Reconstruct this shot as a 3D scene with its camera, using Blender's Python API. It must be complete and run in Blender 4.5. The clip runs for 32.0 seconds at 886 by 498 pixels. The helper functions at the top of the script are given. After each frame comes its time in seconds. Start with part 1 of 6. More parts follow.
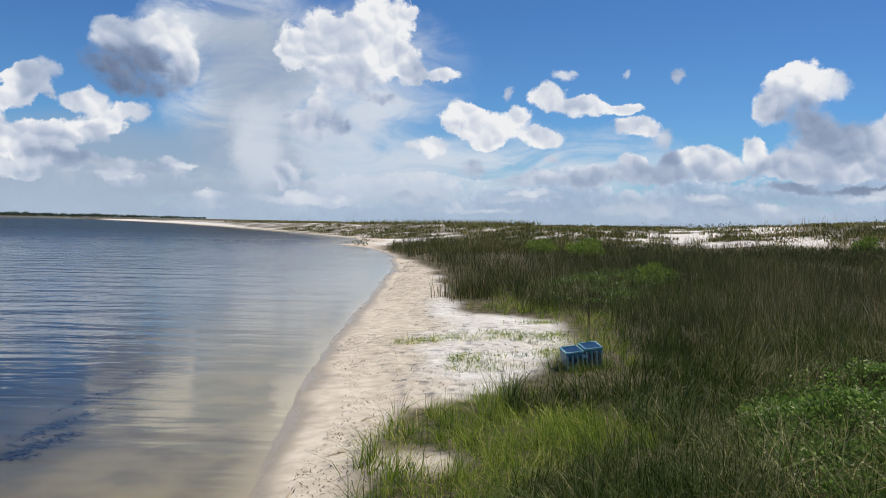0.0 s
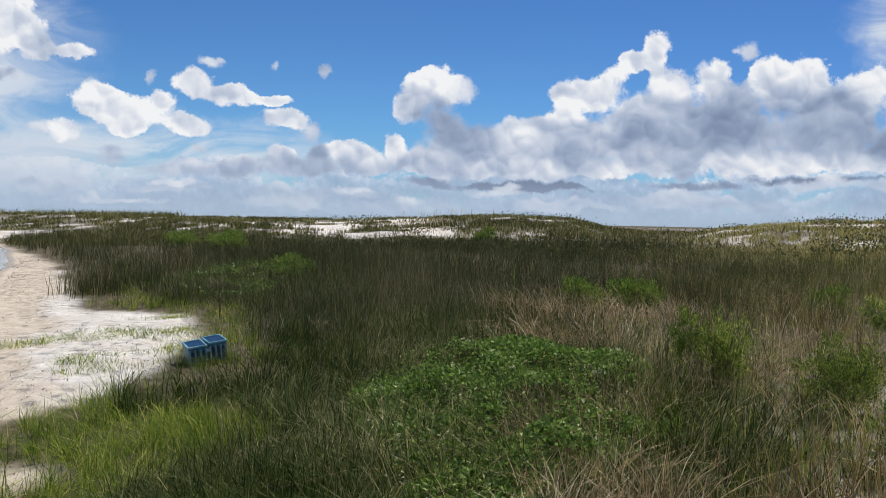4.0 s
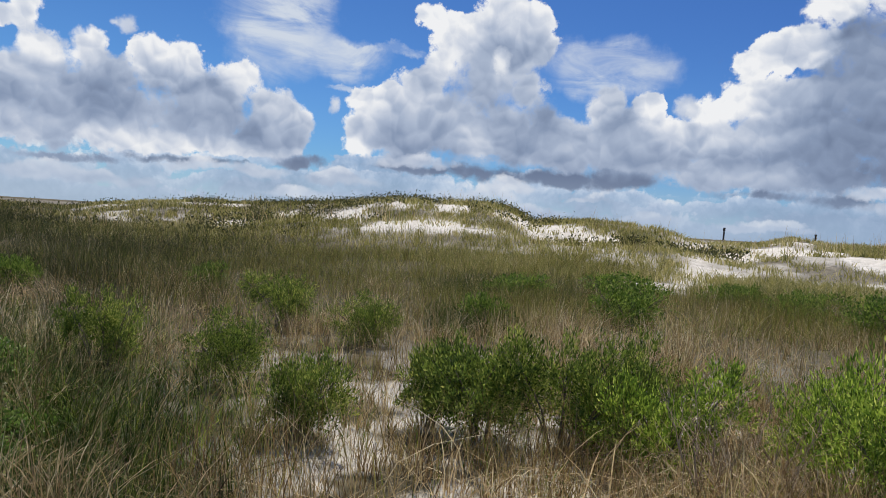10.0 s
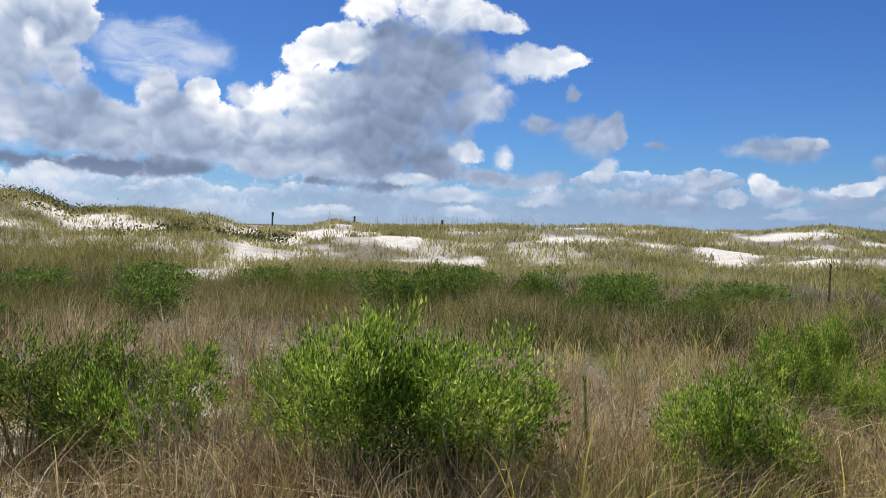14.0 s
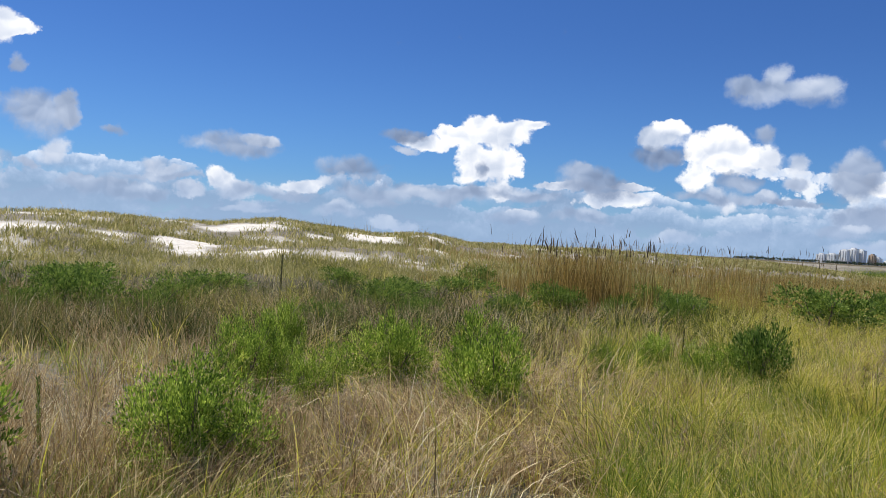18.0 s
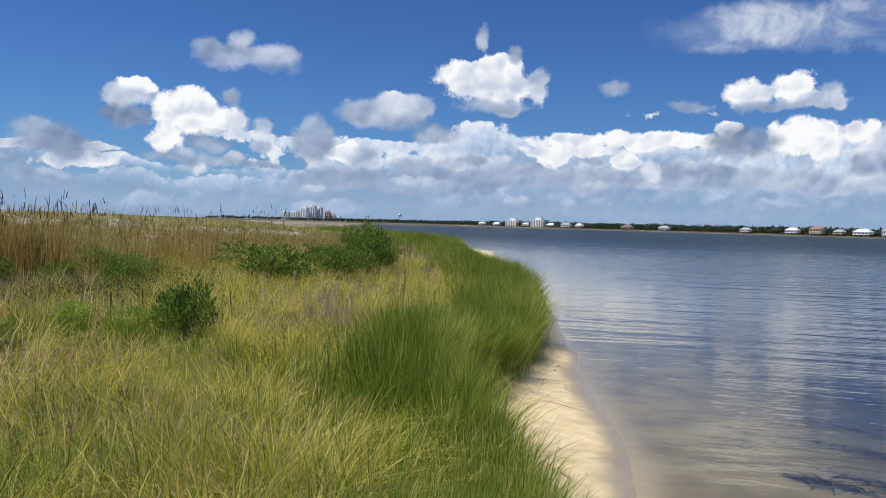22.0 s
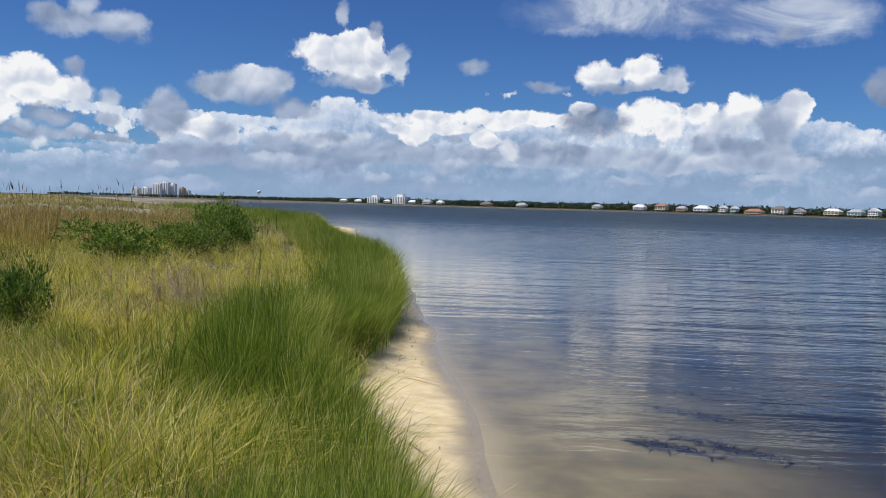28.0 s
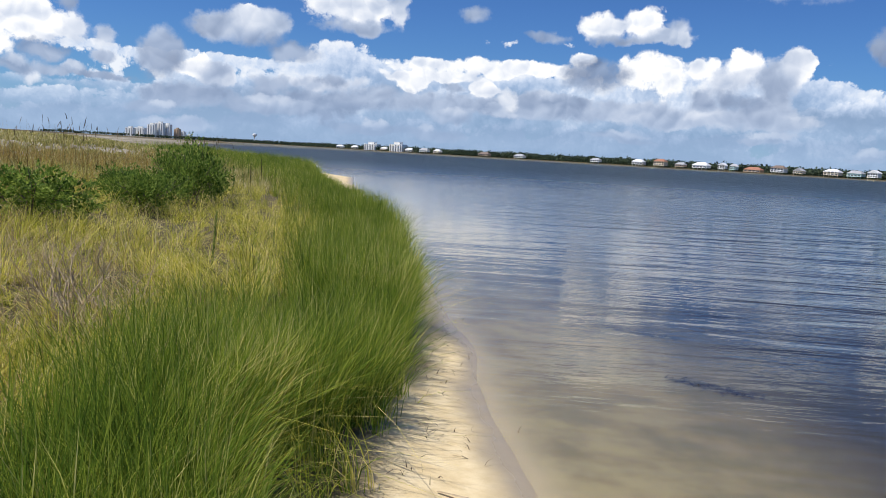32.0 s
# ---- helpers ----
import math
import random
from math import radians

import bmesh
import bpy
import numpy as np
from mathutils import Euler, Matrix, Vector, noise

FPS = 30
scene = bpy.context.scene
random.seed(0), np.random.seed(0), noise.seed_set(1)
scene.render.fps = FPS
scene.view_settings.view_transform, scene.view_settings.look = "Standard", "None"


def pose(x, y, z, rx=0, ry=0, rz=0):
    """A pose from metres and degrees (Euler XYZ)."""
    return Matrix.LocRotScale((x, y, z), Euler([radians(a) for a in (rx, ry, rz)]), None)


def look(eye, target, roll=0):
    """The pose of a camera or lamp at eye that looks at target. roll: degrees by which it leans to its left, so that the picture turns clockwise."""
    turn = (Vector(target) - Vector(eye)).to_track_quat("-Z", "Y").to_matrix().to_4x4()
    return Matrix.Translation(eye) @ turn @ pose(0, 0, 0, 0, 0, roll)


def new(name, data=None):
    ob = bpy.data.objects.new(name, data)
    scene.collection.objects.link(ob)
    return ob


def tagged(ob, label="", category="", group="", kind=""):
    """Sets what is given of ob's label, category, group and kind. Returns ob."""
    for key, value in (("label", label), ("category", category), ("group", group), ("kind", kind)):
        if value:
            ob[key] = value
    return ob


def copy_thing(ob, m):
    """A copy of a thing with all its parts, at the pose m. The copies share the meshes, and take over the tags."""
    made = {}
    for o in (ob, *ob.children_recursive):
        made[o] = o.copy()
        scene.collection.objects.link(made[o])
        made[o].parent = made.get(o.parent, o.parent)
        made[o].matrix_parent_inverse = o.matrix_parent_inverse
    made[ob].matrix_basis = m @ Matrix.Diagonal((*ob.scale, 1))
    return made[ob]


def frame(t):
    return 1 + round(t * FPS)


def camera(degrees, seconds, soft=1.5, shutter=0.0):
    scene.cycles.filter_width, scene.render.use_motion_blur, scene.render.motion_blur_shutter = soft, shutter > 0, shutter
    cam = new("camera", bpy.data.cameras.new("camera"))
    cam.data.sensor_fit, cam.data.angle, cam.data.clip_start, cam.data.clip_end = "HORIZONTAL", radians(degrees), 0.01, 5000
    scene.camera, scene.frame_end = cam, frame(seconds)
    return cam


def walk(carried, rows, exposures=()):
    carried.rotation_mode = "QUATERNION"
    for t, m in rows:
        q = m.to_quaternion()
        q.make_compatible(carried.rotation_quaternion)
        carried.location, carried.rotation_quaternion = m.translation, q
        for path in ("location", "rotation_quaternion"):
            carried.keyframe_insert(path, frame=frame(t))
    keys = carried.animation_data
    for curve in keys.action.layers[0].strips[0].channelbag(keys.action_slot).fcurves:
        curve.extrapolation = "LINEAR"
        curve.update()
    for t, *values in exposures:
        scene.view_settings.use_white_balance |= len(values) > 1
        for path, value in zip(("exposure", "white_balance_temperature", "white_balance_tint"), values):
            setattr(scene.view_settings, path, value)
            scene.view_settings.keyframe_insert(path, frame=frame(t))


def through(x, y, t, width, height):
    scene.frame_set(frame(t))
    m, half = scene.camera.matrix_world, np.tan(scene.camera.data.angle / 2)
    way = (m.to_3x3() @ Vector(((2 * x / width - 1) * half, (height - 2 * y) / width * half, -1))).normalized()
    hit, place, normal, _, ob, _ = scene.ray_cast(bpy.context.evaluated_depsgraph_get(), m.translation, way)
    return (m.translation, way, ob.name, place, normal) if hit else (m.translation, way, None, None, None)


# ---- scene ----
cam = camera(56.1, 32.0, soft=0.65)
PATH = [
    (0, (0.0, 0.0, 1.95), (-0.003, 1.999, 1.888), 1.1),
    (0.5, (-0.014, 0.021, 1.95), (0.067, 2.018, 1.8857), 1.2),
    (1, (-0.007, 0.007, 1.95), (0.162, 1.998, 1.8794), 1.2),
    (1.5, (0.035, 0.014, 1.95), (0.294, 1.996, 1.8774), 1.0),
    (2, (0.084, 0.014, 1.95), (0.421, 1.984, 1.8664), 1.3),
    (2.5, (0.14, 0.007, 1.95), (0.574, 1.957, 1.8587), 1.4),
    (3, (0.224, 0.014, 1.95), (0.783, 1.933, 1.877), 1.4),
    (3.5, (0.273, 0.007, 1.95), (0.94, 1.891, 1.884), 1.53),
    (4, (0.301, -0.014, 1.95), (1.104, 1.816, 1.884), 1.27),
    (4.5, (0.322, -0.042, 1.95), (1.266, 1.72, 1.886), 1.0),
    (6.5, (0.441, -0.084, 1.95), (1.716, 1.456, 1.892), 1.62),
    (7, (0.427, -0.049, 1.95), (1.778, 1.425, 1.9), 1.5),
    (7.5, (0.385, 0.056, 1.95), (1.842, 1.425, 1.901), 1.1),
    (8, (0.343, 0.133, 1.95), (1.897, 1.391, 1.907), 1.7),
    (8.5, (0.294, 0.182, 1.95), (1.925, 1.339, 1.91), 2.5),
    (9, (0.28, 0.196, 1.95), (1.961, 1.278, 1.904), 2.8),
    (9.5, (0.287, 0.203, 1.95), (2.029, 1.183, 1.896), 2.7),
    (10, (0.301, 0.196, 1.95), (2.112, 1.043, 1.887), 3.5),
    (10.5, (0.322, 0.175, 1.95), (2.193, 0.878, 1.886), 4.3),
    (11, (0.35, 0.112, 1.95), (2.267, 0.679, 1.897), 3.7),
    (11.5, (0.392, 0.056, 1.95), (2.338, 0.515, 1.903), 3.0),
    (12, (0.441, -0.028, 1.95), (2.414, 0.296, 1.906), 2.6),
    (12.5, (0.469, -0.119, 1.95), (2.461, 0.054, 1.906), 2.1),
    (13, (0.483, -0.21, 1.95), (2.482, -0.179, 1.903), 2.5),
    (13.5, (0.469, -0.308, 1.95), (2.468, -0.37, 1.906), 2.2),
    (15.5, (0.539, -0.35, 1.95), (2.44, -0.97, 1.897), 1.6),
    (16, (0.539, -0.287, 1.95), (2.365, -1.103, 1.921), 2.1),
    (16.5, (0.546, -0.259, 1.95), (2.299, -1.221, 1.937), 2.1),
    (17, (0.553, -0.245, 1.95), (2.225, -1.343, 1.931), 2.1),
    (17.5, (0.539, -0.266, 1.95), (2.131, -1.476, 1.925), 2.6),
    (18, (0.518, -0.287, 1.95), (2.034, -1.591, 1.931), 3.2),
    (18.5, (0.469, -0.427, 1.95), (1.894, -1.83, 1.9527), 3.4),
    (19, (0.399, -0.595, 1.95), (1.695, -2.118, 1.9664), 3.1),
    (19.5, (0.336, -0.707, 1.95), (1.538, -2.305, 1.958), 2.2),
    (20, (0.287, -0.798, 1.95), (1.38, -2.473, 1.9397), 1.9),
    (20.5, (0.245, -0.833, 1.95), (1.211, -2.584, 1.9178), 1.8),
    (21, (0.245, -0.798, 1.95), (1.023, -2.64, 1.9039), 1.5),
    (21.5, (0.217, -0.791, 1.95), (0.816, -2.699, 1.901), 1.8),
    (22, (0.189, -0.854, 1.95), (0.675, -2.793, 1.8891), 1.6),
    (22.5, (0.161, -0.896, 1.95), (0.568, -2.852, 1.8607), 1.17),
    (23, (0.14, -0.903, 1.95), (0.471, -2.872, 1.8402), 1.15),
    (23.5, (0.126, -0.896, 1.95), (0.405, -2.873, 1.8392), 1.05),
    (24, (0.126, -0.889, 1.95), (0.384, -2.869, 1.8462), 1.05),
    (24.5, (0.126, -0.889, 1.95), (0.385, -2.869, 1.8511), 1.1),
    (25, (0.126, -0.91, 1.95), (0.357, -2.893, 1.828), 1.75),
    (25.5, (0.133, -0.91, 1.95), (0.33, -2.896, 1.8312), 1.47),
    (27.5, (0.133, -0.91, 1.95), (0.307, -2.9, 1.8489), 2.4),
    (28, (0.126, -0.917, 1.95), (0.284, -2.908, 1.8431), 1.6),
    (28.5, (0.112, -0.931, 1.95), (0.235, -2.924, 1.8408), 1.6),
    (29, (0.112, -0.91, 1.95), (0.21, -2.904, 1.8444), 2.1),
    (29.3, (0.112, -0.91, 1.95), (0.21, -2.905, 1.8498), 2.14),
    (29.5, (0.149, -1.1, 1.95), (0.25, -3.095, 1.8547), 2.6),
    (30, (0.456, -2.682, 1.95), (0.52, -4.678, 1.852), 2.6),
    (30.5, (0.646, -3.666, 1.95), (0.719, -5.661, 1.8381), 2.42),
    (31, (0.789, -4.404, 1.95), (0.878, -6.397, 1.8182), 2.45),
    (31.5, (0.894, -4.941, 1.95), (1.006, -6.93, 1.7768), 2.72),
    (32, (0.984, -5.407, 1.95), (1.124, -7.389, 1.7224), 3.3),
]
walk(cam, [(t, look(eye, target, roll)) for t, eye, target, roll in PATH], exposures=[(0.0, -0.16), (4.0, -0.12), (8.0, -0.08), (10.0, -0.15), (13.0, 0.02), (16.0, 0.08), (19.0, 0.16), (21.0, 0.04), (24.0, -0.04), (27.0, -0.06), (30.0, -0.16), (31.0, 0.06), (32.0, 0.11)])

# ---- light ----
SUN_AZ, SUN_EL = -74.0, 61.0          # degrees; azimuth to the left of +y, as the camera's yaw
SKY = 0.10


def way(az, el):
    a, e = radians(az), radians(el)
    return Vector((-math.sin(a) * math.cos(e), math.cos(a) * math.cos(e), math.sin(e)))


sun = new("sun", bpy.data.lights.new("sun", "SUN"))
sun.data.energy, sun.data.angle, sun.data.color = 4.8, radians(0.53), (1.0, 0.95, 0.87)
sun.matrix_world = look(way(SUN_AZ, SUN_EL) * 100, (0, 0, 0))

# Clouds: azimuth, elevation, half width and half height in degrees and, for the heaped ones, how white they are.
HEAPS, PUFFS, VEILS, RAIN, MIST = [], [], [], [], []


def cloud(kind, rows):
    """The smallest heaps are soft puffs."""
    for row in rows:
        (PUFFS if kind is HEAPS and (row[2] < 0.45 or max(row[2], row[3]) < 1.0) else kind).append(row)


cloud(HEAPS, [(18.7, 11.8, 2.0, 1.3, .82), (21.5, 9.6, 2.3, 1.5, .28), (17.5, 9.8, 1.1, 1.5, .74), (19.6, 8.8, 2.3, 1.2, .30), (21.5, 11.4, 1.7, 1.3, .62), (19.9, 10.1, 1.6, 1.0, .42)])  # storm head
cloud(HEAPS, [(26.9, 8.1, 1.8, 1.2, .80), (25.2, 9.0, 0.8, 0.6, .80), (27.3, 7.1, 1.3, 0.7, .74), (23.5, 7.3, 1.6, 0.8, .76), (20.5, 6.9, 1.2, 0.6, .86), (25.4, 5.2, 2.5, 0.8, .80), (22.8, 5.8, 1.7, 0.7, .82), (26.4, 3.9, 2.4, 1.1, .82), (24.1, 3.4, 1.4, 0.8, .76), (27.3, 2.6, 1.8, 0.5, .70), (30.0, 5.1, 2.1, 2.6, .75)])  # white heaps under the storm head
cloud(HEAPS, [(22.1, 6.2, 1.2, 0.8, .80), (20.5, 6.8, 0.9, 0.6, .85), (23.0, 5.4, 0.9, 0.7, .60), (21.2, 3.3, 0.9, 0.7, .80), (20.2, 2.7, 0.4, 0.2, .70), (18.6, 3.8, 0.9, 0.3, .68), (18.5, 2.8, 0.4, 0.3, .62)])  # heaps beside the storm head
cloud(HEAPS, [(7.5, 12.4, 3.5, 2.1, .88), (4.7, 13.2, 2.3, 2.1, .92), (10.2, 11.2, 1.8, 1.2, .80), (4.1, 10.7, 2.1, 1.4, .86), (6.4, 10.0, 2.2, 1.3, .70), (0.2, 9.9, 1.7, 0.6, .84), (2.5, 9.9, 1.1, 0.7, .74), (4.2, 8.4, 1.4, 0.4, .70), (8.8, 8.0, 1.2, 1.2, .78), (10.0, 6.6, 1.2, 1.0, .72), (8.3, 6.4, 1.6, 1.5, .58), (10.7, 3.0, 1.2, 0.9, .72), (9.6, 2.2, 0.6, 0.4, .74)])  # tall white pillar
cloud(HEAPS, [(-0.9, 7.0, 1.5, 1.4, .86), (-2.9, 6.5, 2.2, 1.2, .88), (-4.9, 7.1, 1.5, 1.1, .86), (-6.6, 6.0, 1.7, 0.7, .82), (-6.8, 8.7, 1.4, 1.2, .90), (-7.9, 10.2, 0.9, 0.4, .86), (-9.2, 8.0, 2.3, 0.7, .88), (-12.3, 8.0, 1.3, 0.4, .88), (-13.1, 6.7, 1.7, 0.8, .76), (-14.4, 5.8, 0.8, 0.7, .72), (0.9, 5.0, 1.6, 0.8, .84), (2.3, 5.2, 0.8, 0.5, .82), (-1.8, 3.6, 0.9, 0.7, .62), (-7.0, 4.6, 0.4, 0.3, .70), (-12.2, 10.0, 0.4, 0.3, .70), (-15.5, 9.9, 0.5, 0.4, .60), (-4.2, 8.8, 0.3, 0.6, .80)])  # broken cumulus
cloud(HEAPS, [(-22.9, 9.2, 2.0, 1.2, .92), (-24.8, 9.0, 0.9, 0.9, .88), (-21.3, 8.0, 1.3, 1.4, .82), (-22.8, 7.3, 2.0, 1.7, .52), (-24.2, 6.1, 2.0, 1.5, .44), (-26.0, 5.8, 1.5, 1.3, .44), (-20.2, 5.0, 0.7, 1.0, .82)])  # mushroom tower
cloud(HEAPS, [(-9.6, 3.3, 1.5, 0.8, .80), (-12.4, 4.0, 1.1, 0.9, .76), (-15.1, 3.8, 1.1, 1.3, .55), (-17.1, 4.7, 1.5, 0.7, .88), (-18.2, 3.9, 2.2, 1.0, .74), (-21.8, 4.1, 1.7, 1.0, .72), (-23.3, 3.7, 1.2, 1.0, .80), (-28.2, 5.8, 1.5, 1.3, .80), (-30.5, 5.3, 2.4, 1.4, .84), (-26.7, 3.7, 1.8, 0.8, .84), (-29.4, 3.6, 2.5, 0.8, .86), (-31.7, 7.1, 1.3, 1.6, .88), (-29.2, 2.4, 4.3, 0.4, .22), (-22.3, 2.5, 2.4, 0.4, .42)])  # bank below the mushroom
cloud(HEAPS, [(-37.4, 11.5, 1.0, 1.3, .92), (-35.9, 10.6, 1.0, 1.0, .88), (-32.2, 8.9, 1.5, 1.3, .86), (-34.3, 9.0, 1.7, 1.4, .82), (-38.7, 9.4, 1.4, 1.4, .80), (-41.3, 9.5, 1.4, 1.6, .80), (-42.2, 8.0, 1.8, 1.7, .54), (-43.5, 11.2, 0.6, 0.6, .80), (-29.2, 6.0, 2.3, 1.3, .87), (-31.6, 6.3, 1.7, 1.2, .86), (-33.7, 5.7, 2.1, 1.2, .80), (-27.2, 5.3, 1.4, 1.2, .72), (-26.0, 3.8, 1.7, 0.6, .82), (-30.0, 3.7, 2.8, 0.8, .92), (-33.8, 3.9, 2.8, 0.8, .86), (-36.9, 7.2, 2.1, 1.4, .78), (-37.3, 4.8, 2.1, 1.3, .80), (-39.9, 5.3, 2.1, 1.4, .60)])  # long heap, east half
cloud(HEAPS, [(-45.1, 9.4, 1.5, 1.6, .88), (-47.1, 9.1, 1.6, 1.6, .88), (-48.4, 7.2, 2.2, 1.7, .56), (-50.6, 8.4, 1.6, 1.6, .84), (-52.9, 6.9, 1.6, 1.6, .82), (-54.5, 5.8, 1.4, 1.6, .76), (-42.6, 4.3, 1.8, 1.2, .88), (-43.8, 6.2, 2.1, 1.3, .62), (-45.7, 4.1, 2.6, 0.8, .87), (-49.9, 4.2, 3.0, 0.8, .86), (-53.4, 4.7, 1.9, 1.2, .66), (-30.0, 2.4, 6.3, 0.3, .18), (-40.0, 2.7, 4.2, 0.3, .40), (-47.8, 3.1, 4.3, 0.3, .18), (-54.8, 3.5, 1.9, 0.5, .32)])  # long heap, west half
cloud(HEAPS, [(-68.4, 14.6, 2.4, 1.4, .96), (-63.7, 13.7, 1.4, 1.0, .92), (-65.3, 12.6, 2.0, 1.7, .88), (-69.6, 13.1, 2.3, 1.9, .84), (-70.6, 12.3, 1.1, 1.3, .72), (-64.2, 11.2, 1.7, 1.7, .82), (-67.5, 10.7, 2.7, 2.0, .58), (-68.2, 11.1, 0.8, 0.9, .86), (-70.0, 9.5, 1.6, 1.3, .66), (-62.4, 8.6, 2.1, 1.7, .82), (-59.4, 7.9, 1.7, 1.2, .92), (-58.8, 5.6, 1.7, 1.6, .86), (-61.5, 6.3, 2.5, 1.7, .72), (-65.1, 6.7, 2.4, 1.7, .70), (-66.6, 5.6, 1.6, 1.2, .86), (-56.8, 7.6, 0.4, 0.7, .70)])  # cauliflower tower
cloud(HEAPS, [(-68.4, 6.3, 2.0, 1.7, .60), (-71.2, 7.0, 1.9, 2.0, .52), (-71.2, 5.2, 1.6, 1.2, .74), (-73.8, 6.6, 1.5, 1.6, .68), (-75.4, 8.4, 1.3, 1.3, .70), (-76.4, 6.9, 1.7, 1.9, .46), (-78.2, 8.0, 1.2, 1.5, .82), (-78.0, 5.5, 1.4, 1.2, .54), (-63.7, 3.5, 5.8, 0.4, .30), (-71.2, 3.4, 6.5, 0.6, .10), (-76.8, 3.7, 2.5, 0.6, .16)])  # foot of the tower
cloud(HEAPS, [(-89.0, 14.7, 2.2, 1.1, .96), (-94.1, 14.5, 4.1, 1.2, .84), (-98.0, 14.0, 2.0, 0.8, .78), (-85.4, 11.5, 1.8, 1.6, .96), (-87.7, 12.4, 1.8, 1.4, .93), (-85.0, 9.2, 2.2, 1.6, .87), (-82.3, 8.3, 1.5, 1.2, .92), (-87.0, 8.9, 2.2, 1.8, .72), (-91.2, 11.8, 3.3, 2.0, .40), (-90.5, 9.8, 2.6, 2.1, .44), (-95.5, 10.4, 3.0, 1.7, .46), (-97.0, 9.3, 2.1, 1.1, .66), (-97.0, 8.2, 2.1, 1.0, .58)])  # thunderhead
cloud(HEAPS, [(-81.7, 6.4, 2.2, 1.4, .76), (-79.4, 6.6, 1.7, 1.4, .76), (-78.2, 8.5, 1.0, 0.8, .82), (-80.4, 8.6, 0.8, 0.9, .72), (-75.2, 8.5, 1.4, 1.4, .70), (-76.8, 6.4, 1.8, 1.4, .62), (-74.3, 5.5, 2.1, 1.4, .68), (-84.8, 6.5, 3.0, 1.6, .68), (-85.7, 4.3, 3.0, 1.0, .76), (-89.5, 6.0, 2.2, 1.8, .34), (-89.6, 4.1, 1.8, 1.0, .40), (-91.4, 6.8, 2.2, 1.7, .30), (-92.6, 5.0, 2.2, 1.5, .40), (-81.8, 4.1, 2.2, 1.1, .74)])  # flank of the thunderhead
cloud(HEAPS, [(-96.0, 5.1, 1.3, 0.9, .78), (-98.3, 5.0, 0.9, 0.8, .93), (-97.7, 3.6, 1.8, 0.8, .56), (-94.2, 3.9, 1.8, 1.0, .46), (-85.7, 2.9, 3.5, 0.4, .30), (-90.4, 2.7, 2.4, 0.5, .10), (-74.3, 3.4, 4.4, 0.7, .18), (-105.4, 4.3, 0.9, 0.8, .76), (-104.2, 3.4, 0.7, 0.3, .60), (-106.0, 7.0, 0.8, 1.2, .50)])  # foot of the thunderhead
cloud(HEAPS, [(-99.9, 11.3, 3.5, 1.3, .66), (-102.5, 11.2, 1.7, 0.6, .80)])  # anvil edge
cloud(PUFFS, [(-103.2, 9.6, 0.5, 0.7, .42), (-104.4, 6.5, 2.0, 1.4, .40), (-101.0, 7.2, 1.5, 0.6, .42), (-108.8, 5.8, 1.0, 0.3, .40), (-101.0, 3.4, 2.2, 0.6, .44)])  # scraps past the anvil
cloud(HEAPS, [(-118.0, 6.1, 1.3, 0.5, .64), (-111.2, 3.9, 0.8, 0.7, .56), (-115.7, 3.5, 1.1, 0.8, .78), (-113.8, 2.5, 1.2, 0.7, .66), (-116.6, 2.7, 1.5, 0.7, .62), (-120.7, 3.2, 2.4, 0.5, .74), (-122.6, 3.6, 0.7, 0.4, .80)])  # low puffs over the dunes
cloud(PUFFS, [(-116.2, 5.7, 2.9, 0.8, .42), (-108.4, 2.4, 2.5, 0.8, .42), (-124.1, 4.6, 2.3, 0.9, .34), (-126.2, 3.0, 3.1, 0.8, .40), (-127.7, 7.2, 1.3, 0.5, .30), (-130.3, 3.1, 1.4, 0.7, .45)])  # grey puffs over the dunes
cloud(HEAPS, [(-133.1, 8.2, 1.5, 0.8, .99), (-131.4, 7.3, 1.7, 0.7, .93), (-135.8, 8.1, 1.7, 0.4, .97), (-137.1, 8.4, 0.6, 0.2, .92), (-134.5, 7.4, 2.0, 0.8, .90), (-129.2, 6.6, 1.7, 0.5, .80), (-127.8, 6.2, 0.9, 0.3, .55), (-132.2, 5.4, 1.4, 1.4, .86), (-134.3, 5.4, 1.4, 1.4, .92), (-132.9, 4.9, 0.6, 0.7, .36), (-134.3, 3.6, 1.1, 0.7, .84), (-136.1, 2.2, 1.0, 0.4, .74), (-132.9, 3.2, 1.0, 0.7, .46), (-139.9, 4.3, 1.8, 0.5, .60), (-139.8, 5.2, 0.6, 0.5, .50), (-141.3, 3.3, 1.8, 0.6, .82), (-138.3, 4.2, 1.2, 0.2, .70)])  # white anvil
cloud(HEAPS, [(-145.6, 8.3, 1.3, 0.6, .97), (-144.9, 7.5, 1.8, 1.0, .66), (-148.7, 7.5, 1.8, 1.0, .97), (-150.0, 6.4, 2.1, 1.2, .92), (-148.0, 6.3, 1.7, 1.4, .97), (-147.3, 4.7, 1.4, 0.8, .86), (-151.8, 6.4, 0.8, 0.9, .86), (-153.5, 6.1, 0.7, 0.7, .78), (-153.3, 4.9, 1.0, 0.5, .58), (-143.2, 3.3, 1.5, 0.6, .87), (-143.2, 4.3, 1.3, 0.3, .82), (-137.7, 4.0, 1.3, 0.3, .70), (-149.7, 3.4, 0.7, 0.4, .87)])  # twin white heads
